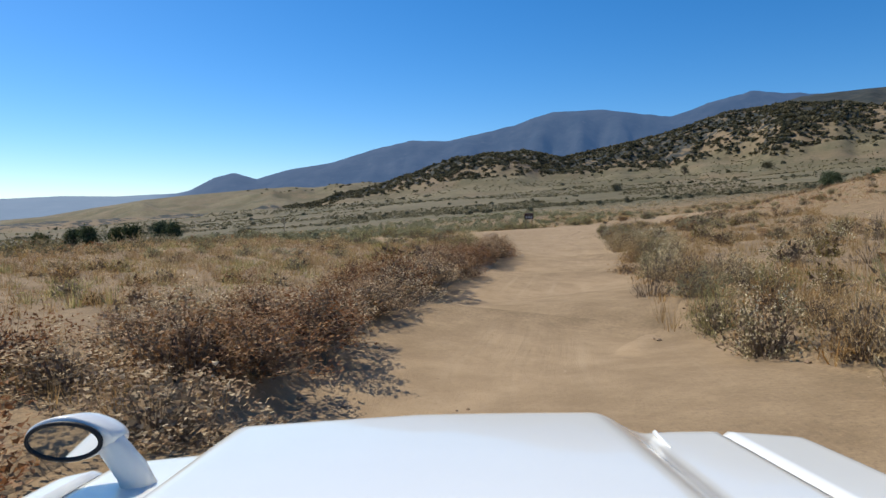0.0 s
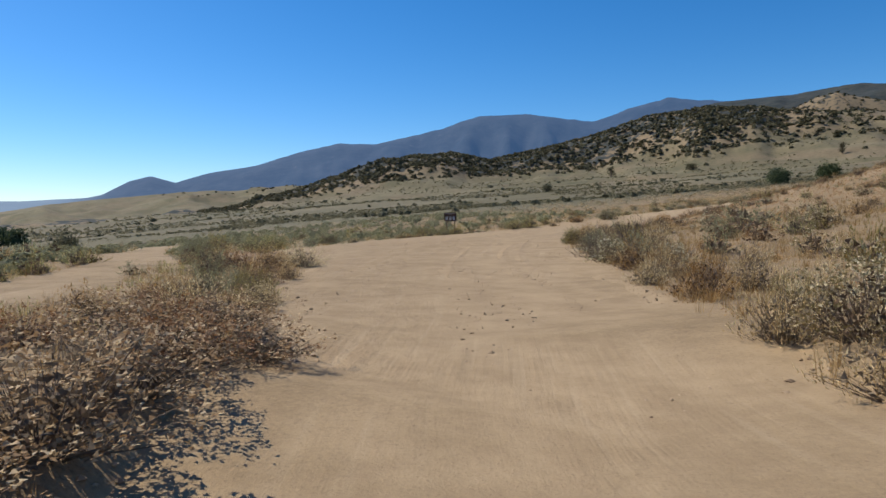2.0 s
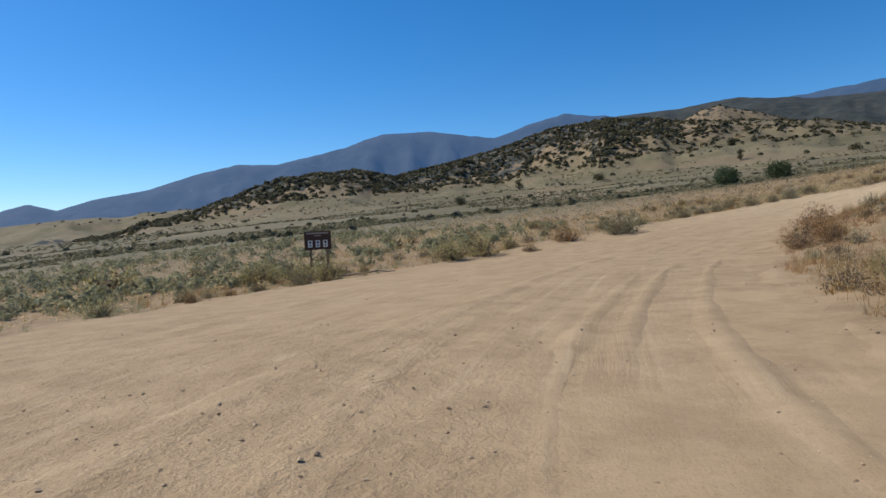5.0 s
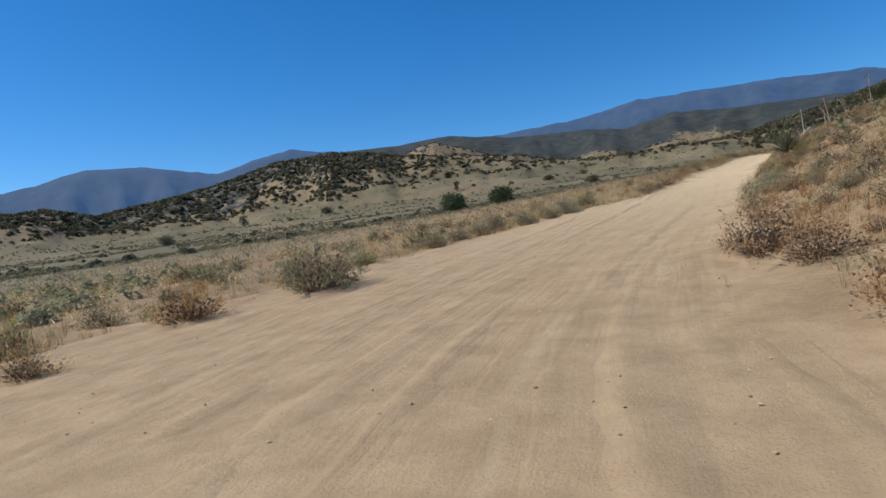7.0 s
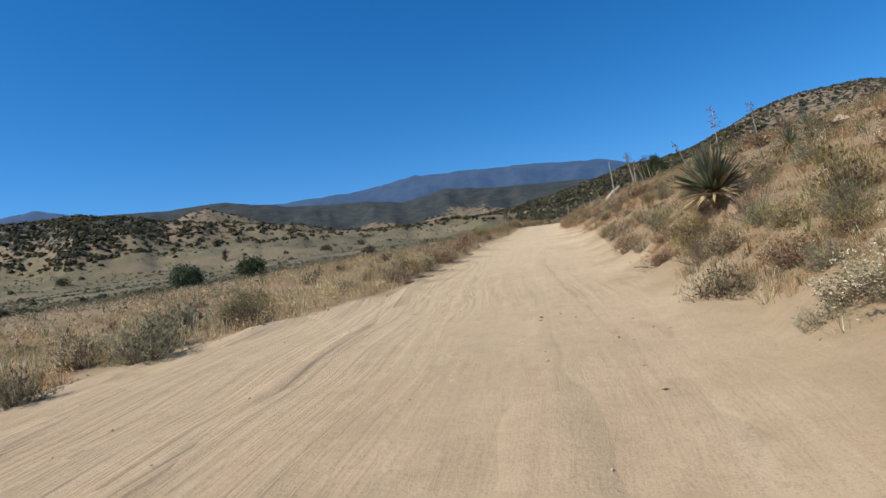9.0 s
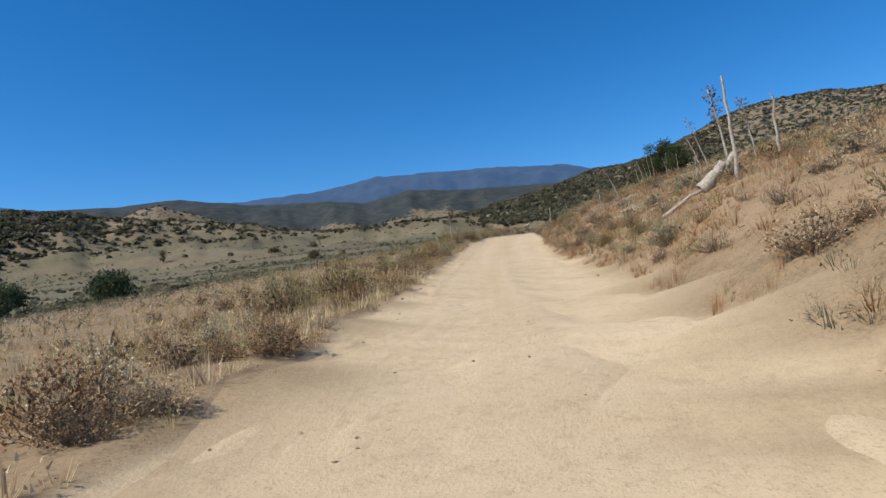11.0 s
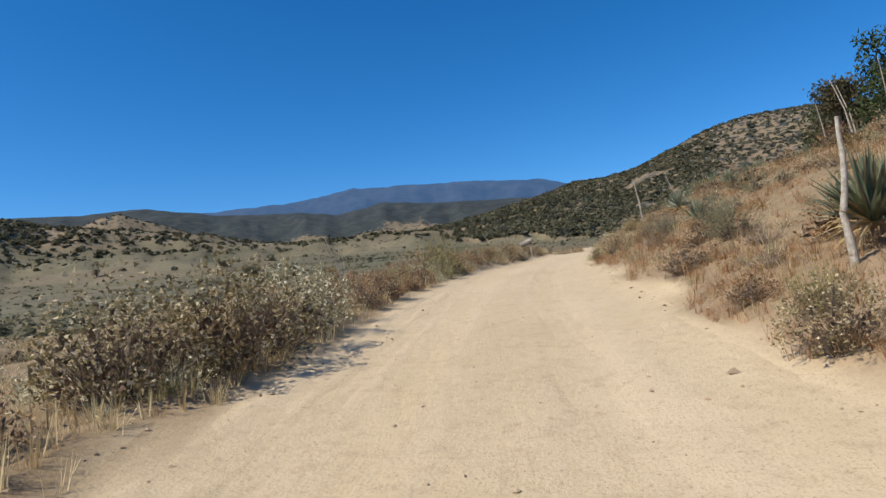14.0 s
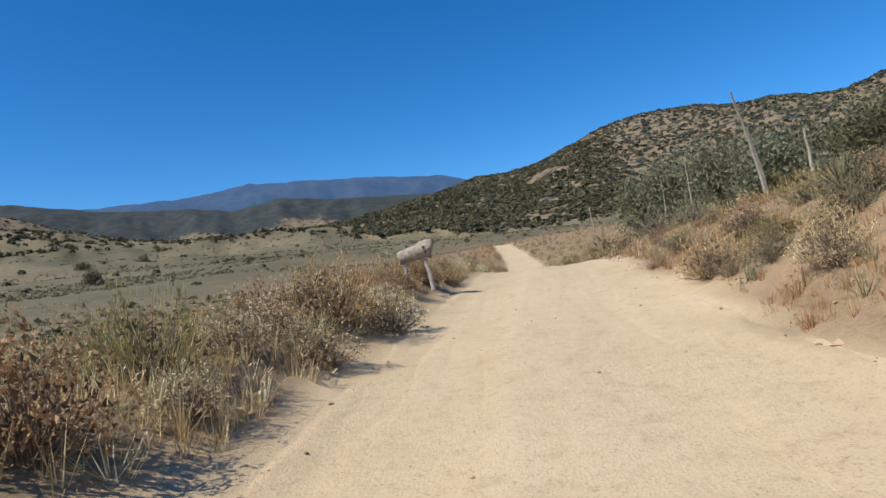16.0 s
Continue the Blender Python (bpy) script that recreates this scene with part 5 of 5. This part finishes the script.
def tree(x, y, tall, wide, seed, mat, name="juniper_tree", label="dark green juniper on the hillside", bare=0, count=2600, leaf=0.16):
    """A tapered trunk with limbs, and a crown of small leaf sprays in uneven clumps with gaps."""
    g = np.random.default_rng(500 + seed)
    ob = tagged(new(name), label, "tree", "junipers and oaks", kind="thing")
    ob.matrix_basis = pose(x, y, ground_z(x, y) - 0.1, 0, 0, float(g.uniform(0, 360)))
    v, f = limb([(0, 0, 0), (0.06 * wide, 0.02, tall * 0.25), (0.02, 0.05 * wide, tall * 0.5), (0, 0, tall * 0.8)], 0.05 * tall, 0.012 * tall, 8)
    part("trunk", np_mesh("trunk", v, f, [TRUNK], smooth=True), ob)
    knots = max(16, int(24 * wide / max(tall, 1)))
    a, h = g.uniform(0, 2 * math.pi, knots), g.uniform(0.22, 0.92, knots)
    r = wide * 0.5 * g.uniform(0.35, 0.85, knots) * np.sqrt(np.clip(1.15 - h, 0.1, 1))
    c = np.stack([np.cos(a) * r, np.sin(a) * r, h * tall], -1)
    foot = np.stack([c[:, 0] * 0.1, c[:, 1] * 0.1, np.maximum(c[:, 2] - tall * 0.3, 0.1 * tall)], -1)
    v, f = rods(foot, c, 0.018 * tall, 0.007 * tall, 0.06, seed)
    tagged(part("limb_frame", np_mesh("limb_frame", v, f, [TRUNK]), ob), kind="stuff")
    pick = g.integers(knots, size=count)
    spread = wide * 0.115 * g.uniform(0.7, 1.3, knots)
    p = c[pick] + np.clip(g.normal(0, 0.85, (count, 3)), -1.5, 1.5) * spread[pick][:, None] * [1, 1, 0.8]
    p[:, 2] = np.maximum(p[:, 2], 0.08 * tall)
    v, f = leaves(p, leaf, leaf * 0.55, g, 0.5)
    tagged(part("crown", np_mesh("crown", v, f, [mat]), ob), kind="stuff")
    for q in range(bare):
        b = g.uniform(0, 6.3)
        x0 = wide * 0.45
        v, f = limb([(math.cos(b) * x0, math.sin(b) * x0, 0), (math.cos(b) * x0 * 1.1, math.sin(b) * x0 * 1.1, tall * 0.3), (math.cos(b) * x0 * 1.3, math.sin(b) * x0 * 1.3, tall * 0.62)], 0.035, 0.012)
        part("bare_limb", np_mesh("bare_limb", v, f, [DEADWOOD], smooth=True), ob, "bleached bare limb")
    return ob


tree(117.0, 91.6, to_height(117.0, 91.6, 16.4), 3.6, 1, DARKGREEN, bare=5, count=5200)
tree(119.4, 93.2, to_height(119.4, 93.2, 15.6), 2.8, 2, CHAPARRAL, bare=2, count=3000)
tree(114.2, 89.6, to_height(114.2, 89.6, 15.4), 2.8, 12, DARKGREEN, bare=3, count=3600)
tree(138.0, 92.7, to_height(138.0, 92.7, 18.7), 3.4, 3, DARKGREEN, name="gnarled_tree", label="gnarled grey-green tree at the top of the cut bank", bare=3)
for k, (x, y, top, wide) in enumerate(((155.6, 100.7, 17.4, 7.0), (158.8, 103.0, 17.2, 6.5), (151.5, 97.4, 17.2, 6.5), (148.5, 93.5, 16.9, 6.5), (163.0, 105.0, 16.8, 5.5), (153.0, 92.0, 17.9, 7.0), (146.5, 98.6, 15.6, 5.0))):
    tree(x, y, to_height(x, y, top), wide, 20 + k, OAK, name="oak_tree", label="dense olive-grey scrub oak behind the brushy bank", count=4200, leaf=0.22)
for k, (x, y, tall, wide) in enumerate(((88.8, 149.2, 3.4, 5.6), (99.6, 148.1, 3.2, 5.4))):
    tree(x, y, tall, wide, 40 + k, DARKGREEN, name="juniper_bush", label="broad dark green juniper on the valley floor", count=3800, leaf=0.3)
for k in range(7):
    x, y = -79 + 3.6 * k, 127.5 + 1.8 * k + 3 * (k % 2)
    tree(x, y, 2.9 + 0.4 * (k % 3), 4.8, 60 + k, DARKGREEN, name="oak_tree", label="dark green oak in a row across the plain", count=1500, leaf=0.42)
for k, (x, y, tall, wide) in enumerate(((-26.2, 86.1, 1.6, 3.0), (67.9, 255, 3.0, 5.0), (201, 542, 9, 9), (232, 466, 4, 12), (316, 424, 8, 7), (235, 235, 3, 6), (410, 385, 4, 7), (355, 370, 3, 9))):
    tree(x, y, tall, wide, 80 + k, CHAPARRAL, name="green_bush", label="dark green bush standing out on the valley floor", count=1200, leaf=0.12 * wide ** 0.7)

# ---- stones and clods ----
n = Nodes("stone", 0.9)
ob_, isl_ = n.random()
n.base(n.mix(isl_, (0.22, 0.15, 0.095), (0.46, 0.34, 0.22)))
n.bump(n.noise(40, 4, 0.6, n.coord()), 0.3, 0.01)
STONE = n.mat


def pebble(g):
    v = np.array([[1, 0, 0], [-1, 0, 0], [0, 1, 0], [0, -1, 0], [0, 0, 0.8], [0, 0, -0.8], [0.6, 0.6, 0.35]], float) * g.uniform(0.7, 1.15, (7, 1))
    bm = bmesh.new()
    for q in v:
        bm.verts.new(q)
    bmesh.ops.convex_hull(bm, input=bm.verts)
    bm.verts.ensure_lookup_table()
    loose = [q for q in bm.verts if not q.link_faces]
    bmesh.ops.delete(bm, geom=loose, context="VERTS")
    bm.verts.index_update()
    vv = np.array([q.co[:] for q in bm.verts])
    ff = np.array([[q.index for q in f.verts] for f in bm.faces])
    bm.free()
    return vv, ff


def gravel(name, count, s0, s1, wide, sizes, label, seed, edge=False):
    g = np.random.default_rng(seed)
    s = g.uniform(s0, s1, count)
    el, er = edges(s)
    if edge:
        left = np.where(g.uniform(0, 1, count) < 0.45, el + g.normal(0.1, 0.35, count), -er - np.abs(g.normal(0.0, 0.5, count)) + 0.2)
    else:
        left = g.uniform(-er - 0.3, np.minimum(el, wide) + 0.3)
    x, y = from_road(s, left)
    z = terrain(x, y)[0]
    h = g.uniform(0, 1, count) ** 2.5 * (sizes[1] - sizes[0]) + sizes[0]
    v, f = joined([pebble(g) for _ in range(6)], np.stack([x, y, z + h * 0.25], -1), np.stack([h, h * g.uniform(0.6, 1, count), h * g.uniform(0.45, 0.8, count)], -1), g.uniform(0, 6.3, count), g)
    tagged(new(name, np_mesh(name, v, f, [STONE])), label, "gravel", kind="stuff")


gravel("gravel", 3500, 24, 72, 10, (0.004, 0.022), "loose stones and clods churned up at the junction", 104)
gravel("gravel", 3600, -4, 100, 9, (0.006, 0.03), "small brown pebbles strewn over the sand", 101)
gravel("gravel", 2600, 100, 215, 3, (0.006, 0.026), "small brown pebbles strewn over the road", 102)
gravel("clods", 3200, 25, 52, 9, (0.008, 0.03), "clods of dry earth thrown up by wheels at the junction", 106)
gravel("clods", 1500, -3, 30, 3, (0.01, 0.05), "broken clods of earth along the lane's banks", 105, True)
gravel("clods", 3600, -4, 215, 3, (0.01, 0.042), "broken clods of earth along the road's edges", 103, True)
for k, (x, y, size) in enumerate(((105.7, 97.9, 0.13), (105.9, 97.7, 0.1), (106.1, 97.9, 0.08), (104.9, 97.7, 0.09), (51.5, 73.0, 0.3), (54.0, 72.2, 0.35), (49.5, 70.3, 0.3), (73.5, 84.0, 0.2), (119.2, 103.1, 0.08), (95.1, 96.4, 0.07))):
    v, f = pebble(np.random.default_rng(k))
    ob = tagged(new("rock", np_mesh("rock", v * [size, size * 0.8, size * 0.6], f, [STONE])), "pale tan rock half sunk in the hillside", "rock", "hillside rocks", kind="thing")
    ob.matrix_basis = pose(x, y, ground_z(x, y) + size * 0.12, 0, 0, 37 * k)

# ---- brown notice sign by the junction ----


def box(w, d, h, bevel=0.006, at=(0, 0, 0)):
    bm = bmesh.new()
    bmesh.ops.create_cube(bm, size=1, matrix=Matrix.Translation(at) @ Matrix.Diagonal((w, d, h, 1)))
    if bevel:
        bmesh.ops.bevel(bm, geom=bm.edges[:], offset=bevel, segments=2, affect="EDGES")
    return bm


def paint(name, colour, rough=0.5, wear=(0.6, 0.55, 0.5), amount=0.25):
    n = Nodes(name, rough)
    c = n.coord()
    n.base(n.mix(n.curve(n.noise(7, 6, 0.7, c), 0.55, 0.75, 0, amount), colour, wear))
    n.bump(n.noise(90, 3, 0.5, c), 0.1, 0.004)
    return n.mat


BROWN = paint("sign_brown", (0.085, 0.042, 0.028), 0.55, (0.16, 0.1, 0.075))
SIGN_WHITE = paint("sign_white", (0.72, 0.7, 0.66), 0.5)
SIGN_DARK = paint("sign_symbol", (0.05, 0.04, 0.035), 0.6)
SIGN_TEXT = paint("sign_bars", (0.36, 0.29, 0.23), 0.6)
POST = bark_material("sign_post_wood", (0.16, 0.1, 0.06), (0.36, 0.25, 0.15))

sx, sy = 9.2, 69.6
sign = tagged(new("notice_sign"), "brown wooden notice board with three white symbol plates on two posts", "sign", kind="thing")
sign.matrix_basis = pose(sx, sy, ground_z(sx, sy), 0, 0, -6)
for dx in (-0.27, 0.33):
    part("post", bm_mesh("post", box(0.085, 0.085, 1.5, 0.008, (dx, 0.02, 0.6)), POST), sign, "weathered timber post")
board = part("board", bm_mesh("board", box(0.95, 0.035, 0.66, 0.006, (0, -0.045, 1.36)), BROWN), sign)
for dx in (-0.27, 0.0, 0.27):
    plate = part("symbol_plate", bm_mesh("symbol_plate", box(0.16, 0.008, 0.25, 0.003, (dx, -0.068, 1.24)), SIGN_WHITE), board, "white plate with dark symbols")
for dx, w, h in ((0, 0.78, 0.06), (0, 0.24, 0.035)):
    part("lettering_bar", bm_mesh("lettering_bar", box(w, 0.006, h, 0, (dx, -0.067, 1.62 if w > 0.5 else 1.53)), SIGN_TEXT), board, "plain bar of faded lettering")
for dx in (-0.27, 0.0, 0.27):
    for dz, r in ((0.055, 0.045), (-0.055, 0.035)):
        bm = bmesh.new()
        bmesh.ops.create_circle(bm, cap_ends=True, radius=r, segments=7, matrix=Matrix.Translation((dx, -0.075, 1.24 + dz)) @ Matrix.Rotation(radians(90), 4, "X"))
        me = bm_mesh("symbol", bm, SIGN_DARK)
        part("symbol", me, board, "dark blot of a symbol")
ring, f = limb([(0.33 + 0.06 + 0.05 * math.cos(a), -0.03, 0.92 + 0.05 * math.sin(a)) for a in np.linspace(0, 2 * math.pi, 11)], 0.013, 0.013, 5)
part("ring", np_mesh("ring", ring, f, [SIGN_DARK]), sign, "dark metal ring on the post")

# ---- a weathered log on two posts beside the road ----
rack = tagged(new("log_on_posts"), "short weathered log resting on two pale leaning posts", "log post", kind="thing")
lx, ly = 125.62, 108.74
rack.matrix_basis = pose(lx, ly, ground_z(lx, ly), 0, 0, -71) @ Matrix.Diagonal((1.05, 1.05, 1.05, 1))
v, f = limb([(0.22, 0, -0.1), (0.18, 0, 0.25), (0.1, 0, 0.52)], 0.045, 0.04, 8)
part("post", np_mesh("post", v, f, [DEADWOOD], smooth=True), rack, "pale leaning post")
v, f = limb([(-0.25, 0.05, -0.1), (-0.25, 0.05, 0.25), (-0.26, 0.05, 0.5)], 0.042, 0.04, 8)
part("post", np_mesh("post", v, f, [DEADWOOD], smooth=True), rack, "pale upright post")
g = np.random.default_rng(5)
v, f = limb([(-0.36, 0.03, 0.54), (-0.3, 0.03, 0.56), (-0.12, 0.03, 0.6), (0.05, 0.02, 0.66), (0.2, 0.02, 0.68), (0.27, 0.02, 0.66)], 0.11, 0.17, 12)
v += g.normal(0, 0.014, v.shape)
caps = np.vstack([v, v[:12].mean(0), v[-12:].mean(0)])
tri_f = np.vstack([np.stack([f[:, 0], f[:, 1], f[:, 2]], -1), np.stack([f[:, 0], f[:, 2], f[:, 3]], -1)] +
                  [np.array([[len(v), (q + 1) % 12, q] for q in range(12)]), np.array([[len(v) + 1, len(v) - 12 + q, len(v) - 12 + (q + 1) % 12] for q in range(12)])])
LOGWOOD = bark_material("grey_log", (0.2, 0.16, 0.12), (0.42, 0.35, 0.27))
log = part("log", np_mesh("log", caps, tri_f, [LOGWOOD], smooth=True), rack, "rough grey log with dark knots")
for dx, dy, dz, r in ((0.12, -0.13, 0.7, 0.035), (0.22, -0.12, 0.68, 0.04), (0.14, -0.12, 0.62, 0.03)):
    bm = bmesh.new()
    bmesh.ops.create_icosphere(bm, subdivisions=1, radius=r, matrix=Matrix.Translation((dx, dy, dz)))
    part("knot", bm_mesh("knot", bm, SIGN_DARK), log, "dark knot hole")
plank = tagged(new("loose_plank", bm_mesh("loose_plank", box(0.5, 0.12, 0.04, 0.008), DEADWOOD)), "short pale plank lying on the sand", "plank", kind="thing")
plank.matrix_basis = pose(125.3, 108.35, ground_z(125.3, 108.35) + 0.03, 0, 4, -70)

# ---- front of the white car that stands at the start of the lane ----
WHITE = Nodes("white_car_paint", 0.25)
WHITE.base(WHITE.mix(WHITE.curve(WHITE.noise(3, 4, 0.6, WHITE.coord()), 0.4, 0.7, 0, 0.3), (0.79, 0.79, 0.74), (0.74, 0.73, 0.68)))
WHITE.put(WHITE.bsdf.inputs["Coat Weight"], 0.6)
WHITE.put(WHITE.bsdf.inputs["Specular IOR Level"], 0.5)
WHITE = WHITE.mat
BLACK = paint("black_plastic", (0.02, 0.02, 0.021), 0.5, (0.06, 0.06, 0.06))
RUBBER = paint("tyre_rubber", (0.025, 0.025, 0.026), 0.85, (0.12, 0.1, 0.08), 0.5)
n = Nodes("mirror_glass", 0.03)
n.base((0.85, 0.87, 0.88))
n.put(n.bsdf.inputs["Metallic"], 1.0)
MIRROR = n.mat
n = Nodes("alloy", 0.3)
n.base(n.mix(n.noise(20, 3, 0.5, n.coord()), (0.5, 0.5, 0.5), (0.6, 0.6, 0.6)))
n.put(n.bsdf.inputs["Metallic"], 1.0)
ALLOY = n.mat

car = tagged(new("car"), "front end of a dusty white car with a raised bonnet", "car", kind="thing")
car.matrix_basis = pose(0, 0, -0.03)


def nose_line(x):
    return np.interp(x, [-0.95, -0.87, -0.8, -0.69, -0.58, -0.47, -0.06, 0.4, 0.6, 0.75, 0.91, 1.03, 1.1], [1.05, 1.24, 1.34, 1.43, 1.46, 1.47, 1.57, 1.6, 1.66, 1.68, 1.65, 1.5, 1.3])


def body_z(x, y):
    """Height of the car's upper surface."""
    raised = step(-0.56, -0.46, x) * (1 - step(0.37, 0.52, x)) * step(2.3, 1.2, y) ** 0.2
    z = 0.83 - 0.10 * y + 0.065 * raised - 0.02 * ((x - 0.05) / 0.9) ** 2
    over = np.maximum(y - nose_line(x), 0)
    z = z - 9.0 * over ** 2
    edge = np.maximum(np.abs(x - 0.06) - 0.86, 0)
    return z - 14 * edge ** 2


def panel(name, x0, x1, label="", y0=0.55, cols=40, rows=60):
    """A body panel with a folded rim, so that its edges have depth."""
    u, w = np.linspace(0, 1, cols), np.linspace(0, 1, rows)
    xs = (x0 + (x1 - x0) * u)[None, :] * np.ones((rows, 1))
    ys = y0 + (nose_line(xs) + 0.2 - y0) * w[:, None]
    zs = body_z(xs, ys)
    rim = np.zeros((rows, cols))
    rim[0], rim[-1], rim[:, 0], rim[:, -1] = 1, 1, 1, 1
    zs = zs - 0.012 * rim
    i = np.arange(rows * cols).reshape(rows, cols)
    f = np.stack([i[:-1, :-1], i[:-1, 1:], i[1:, 1:], i[1:, :-1]], -1).reshape(-1, 4)
    return part(name, np_mesh(name, np.stack([xs, ys, zs], -1).reshape(-1, 3), f, [WHITE], smooth=True), car, label)


panel("bonnet", -0.742, 0.732, "white bonnet with a broad raised centre", cols=90)
panel("wing", -0.97, -0.75, "white front wing", cols=18)
panel("wing", 0.74, 1.09, "white front wing", cols=24)
# bumper under the nose
xs = np.linspace(-0.96, 1.09, 60)
rows_ = []
for dy, z in ((0.185, None), (0.23, 0.42), (0.24, 0.32), (0.2, 0.22), (0.05, 0.2)):
    yy = nose_line(xs) + dy
    zz = body_z(xs, yy) - 0.004 if z is None else np.full(60, z)
    rows_.append(np.stack([xs, yy, zz], -1))
v = np.stack(rows_, 0)
i = np.arange(v.shape[0] * 60).reshape(v.shape[0], 60)
f = np.stack([i[:-1, :-1], i[:-1, 1:], i[1:, 1:], i[1:, :-1]], -1).reshape(-1, 4)
part("bumper", np_mesh("bumper", v.reshape(-1, 3), f, [WHITE], smooth=True), car, "white front bumper")
for side, x in ((-1, -0.955), (1, 1.085)):
    y = np.linspace(0.55, float(nose_line(x)) + 0.18, 24)
    top = body_z(np.full(24, x), y)
    arch = 0.24 + 0.3 * np.sqrt(np.clip(1 - ((y - 0.95) / 0.36) ** 2, 0, 1))
    v = np.stack([np.stack([np.full(24, x), y, top], -1), np.stack([np.full(24, x + 0.02 * side), y, np.maximum((top + arch) / 2, arch + 0.01)], -1), np.stack([np.full(24, x), y, arch], -1)], 0)
    i = np.arange(72).reshape(3, 24)
    f = np.stack([i[:-1, :-1], i[:-1, 1:], i[1:, 1:], i[1:, :-1]], -1).reshape(-1, 4)
    part("side_skin", np_mesh("side_skin", v.reshape(-1, 3), f, [WHITE], smooth=True), car, "white side panel over the wheel arch")
    wheel_x = x - 0.13 * side
    bm = bmesh.new()
    bmesh.ops.create_cone(bm, cap_ends=True, segments=28, radius1=0.3, radius2=0.3, depth=0.2, matrix=Matrix.Translation((wheel_x, 0.95, 0.27)) @ Matrix.Rotation(radians(90), 4, "Y"))
    bmesh.ops.bevel(bm, geom=[e for e in bm.edges if len(e.link_faces) == 2 and e.calc_face_angle(0) > 1.0], offset=0.03, segments=3, affect="EDGES")
    wheel = part("wheel", bm_mesh("tyre", bm, RUBBER, True), car, "black tyre on an alloy rim")
    bm = bmesh.new()
    bmesh.ops.create_cone(bm, cap_ends=True, segments=24, radius1=0.19, radius2=0.16, depth=0.03, matrix=Matrix.Translation((wheel_x + 0.1 * side, 0.95, 0.27)) @ Matrix.Rotation(radians(90 * side), 4, "Y"))
    part("rim", bm_mesh("rim", bm, ALLOY), wheel, "alloy wheel rim")
# door mirror: a rounded shell on a short foot, with the glass set into it
mx, my, mz = -0.735, 1.25, 0.79
bm = bmesh.new()
bmesh.ops.create_uvsphere(bm, u_segments=32, v_segments=20, radius=1)
for q in bm.verts:
    x, y, z = q.co
    q.co = Vector((mx + 0.088 * x + 0.035 * max(y, 0), my + (0.09 * y if y > 0 else 0.012 * y), mz + 0.046 * z * (1 - 0.25 * max(x, 0)) - 0.02 * max(x, 0) * max(y, 0)))
shell = part("mirror_shell", bm_mesh("mirror_shell", bm, WHITE, True), car, "white rounded door mirror shell")
bm = bmesh.new()
bmesh.ops.create_circle(bm, cap_ends=True, radius=1, segments=36)
for q in bm.verts:
    x, y, z = q.co
    q.co = Vector((mx - 0.004 + 0.07 * x, my - 0.0145, mz + 0.034 * y))
bmesh.ops.rotate(bm, verts=bm.verts, cent=(mx, my, mz), matrix=Matrix.Rotation(radians(2), 3, "X"))
bmesh.ops.recalc_face_normals(bm, faces=bm.faces)
part("mirror_glass", bm_mesh("mirror_glass", bm, MIRROR), shell, "dark-rimmed mirror glass")
ring, f = limb([(mx - 0.004 + 0.072 * math.cos(a), my - 0.013, mz + 0.036 * math.sin(a)) for a in np.linspace(0, 2 * math.pi, 33)], 0.005, 0.005, 6)
part("mirror_rim", np_mesh("mirror_rim", ring, f, [BLACK], smooth=True), shell, "thin dark rim")
v, f = limb([(-0.6, 1.27, 0.66), (-0.625, 1.27, 0.72), (-0.665, 1.27, 0.775)], 0.035, 0.028, 10)
part("mirror_foot", np_mesh("mirror_foot", v, f, [WHITE], smooth=True), shell, "white mirror foot")
part("cowl", bm_mesh("cowl", box(1.5, 0.12, 0.05, 0.015, (0.05, 0.5, 0.755)), BLACK), car, "black plastic cowl")
v, f = limb([(-0.1, 0.56, 0.815), (0.25, 0.6, 0.825), (0.8, 0.58, 0.81)], 0.014, 0.01, 6)
wiper = part("wiper", np_mesh("wiper", v, f, [BLACK], smooth=True), car, "black wiper blade")
part("washer_jet", bm_mesh("washer_jet", box(0.035, 0.03, 0.016, 0.005, (0.3, 0.68, 0.838)), BLACK), car, "small black washer nozzle")
part("bonnet_lip", bm_mesh("bonnet_lip", box(0.012, 0.13, 0.012, 0.004, (0.535, 1.56, float(body_z(np.array([0.535]), np.array([1.56]))[0]) + 0.002)), WHITE), car, "short raised lip on the bonnet")
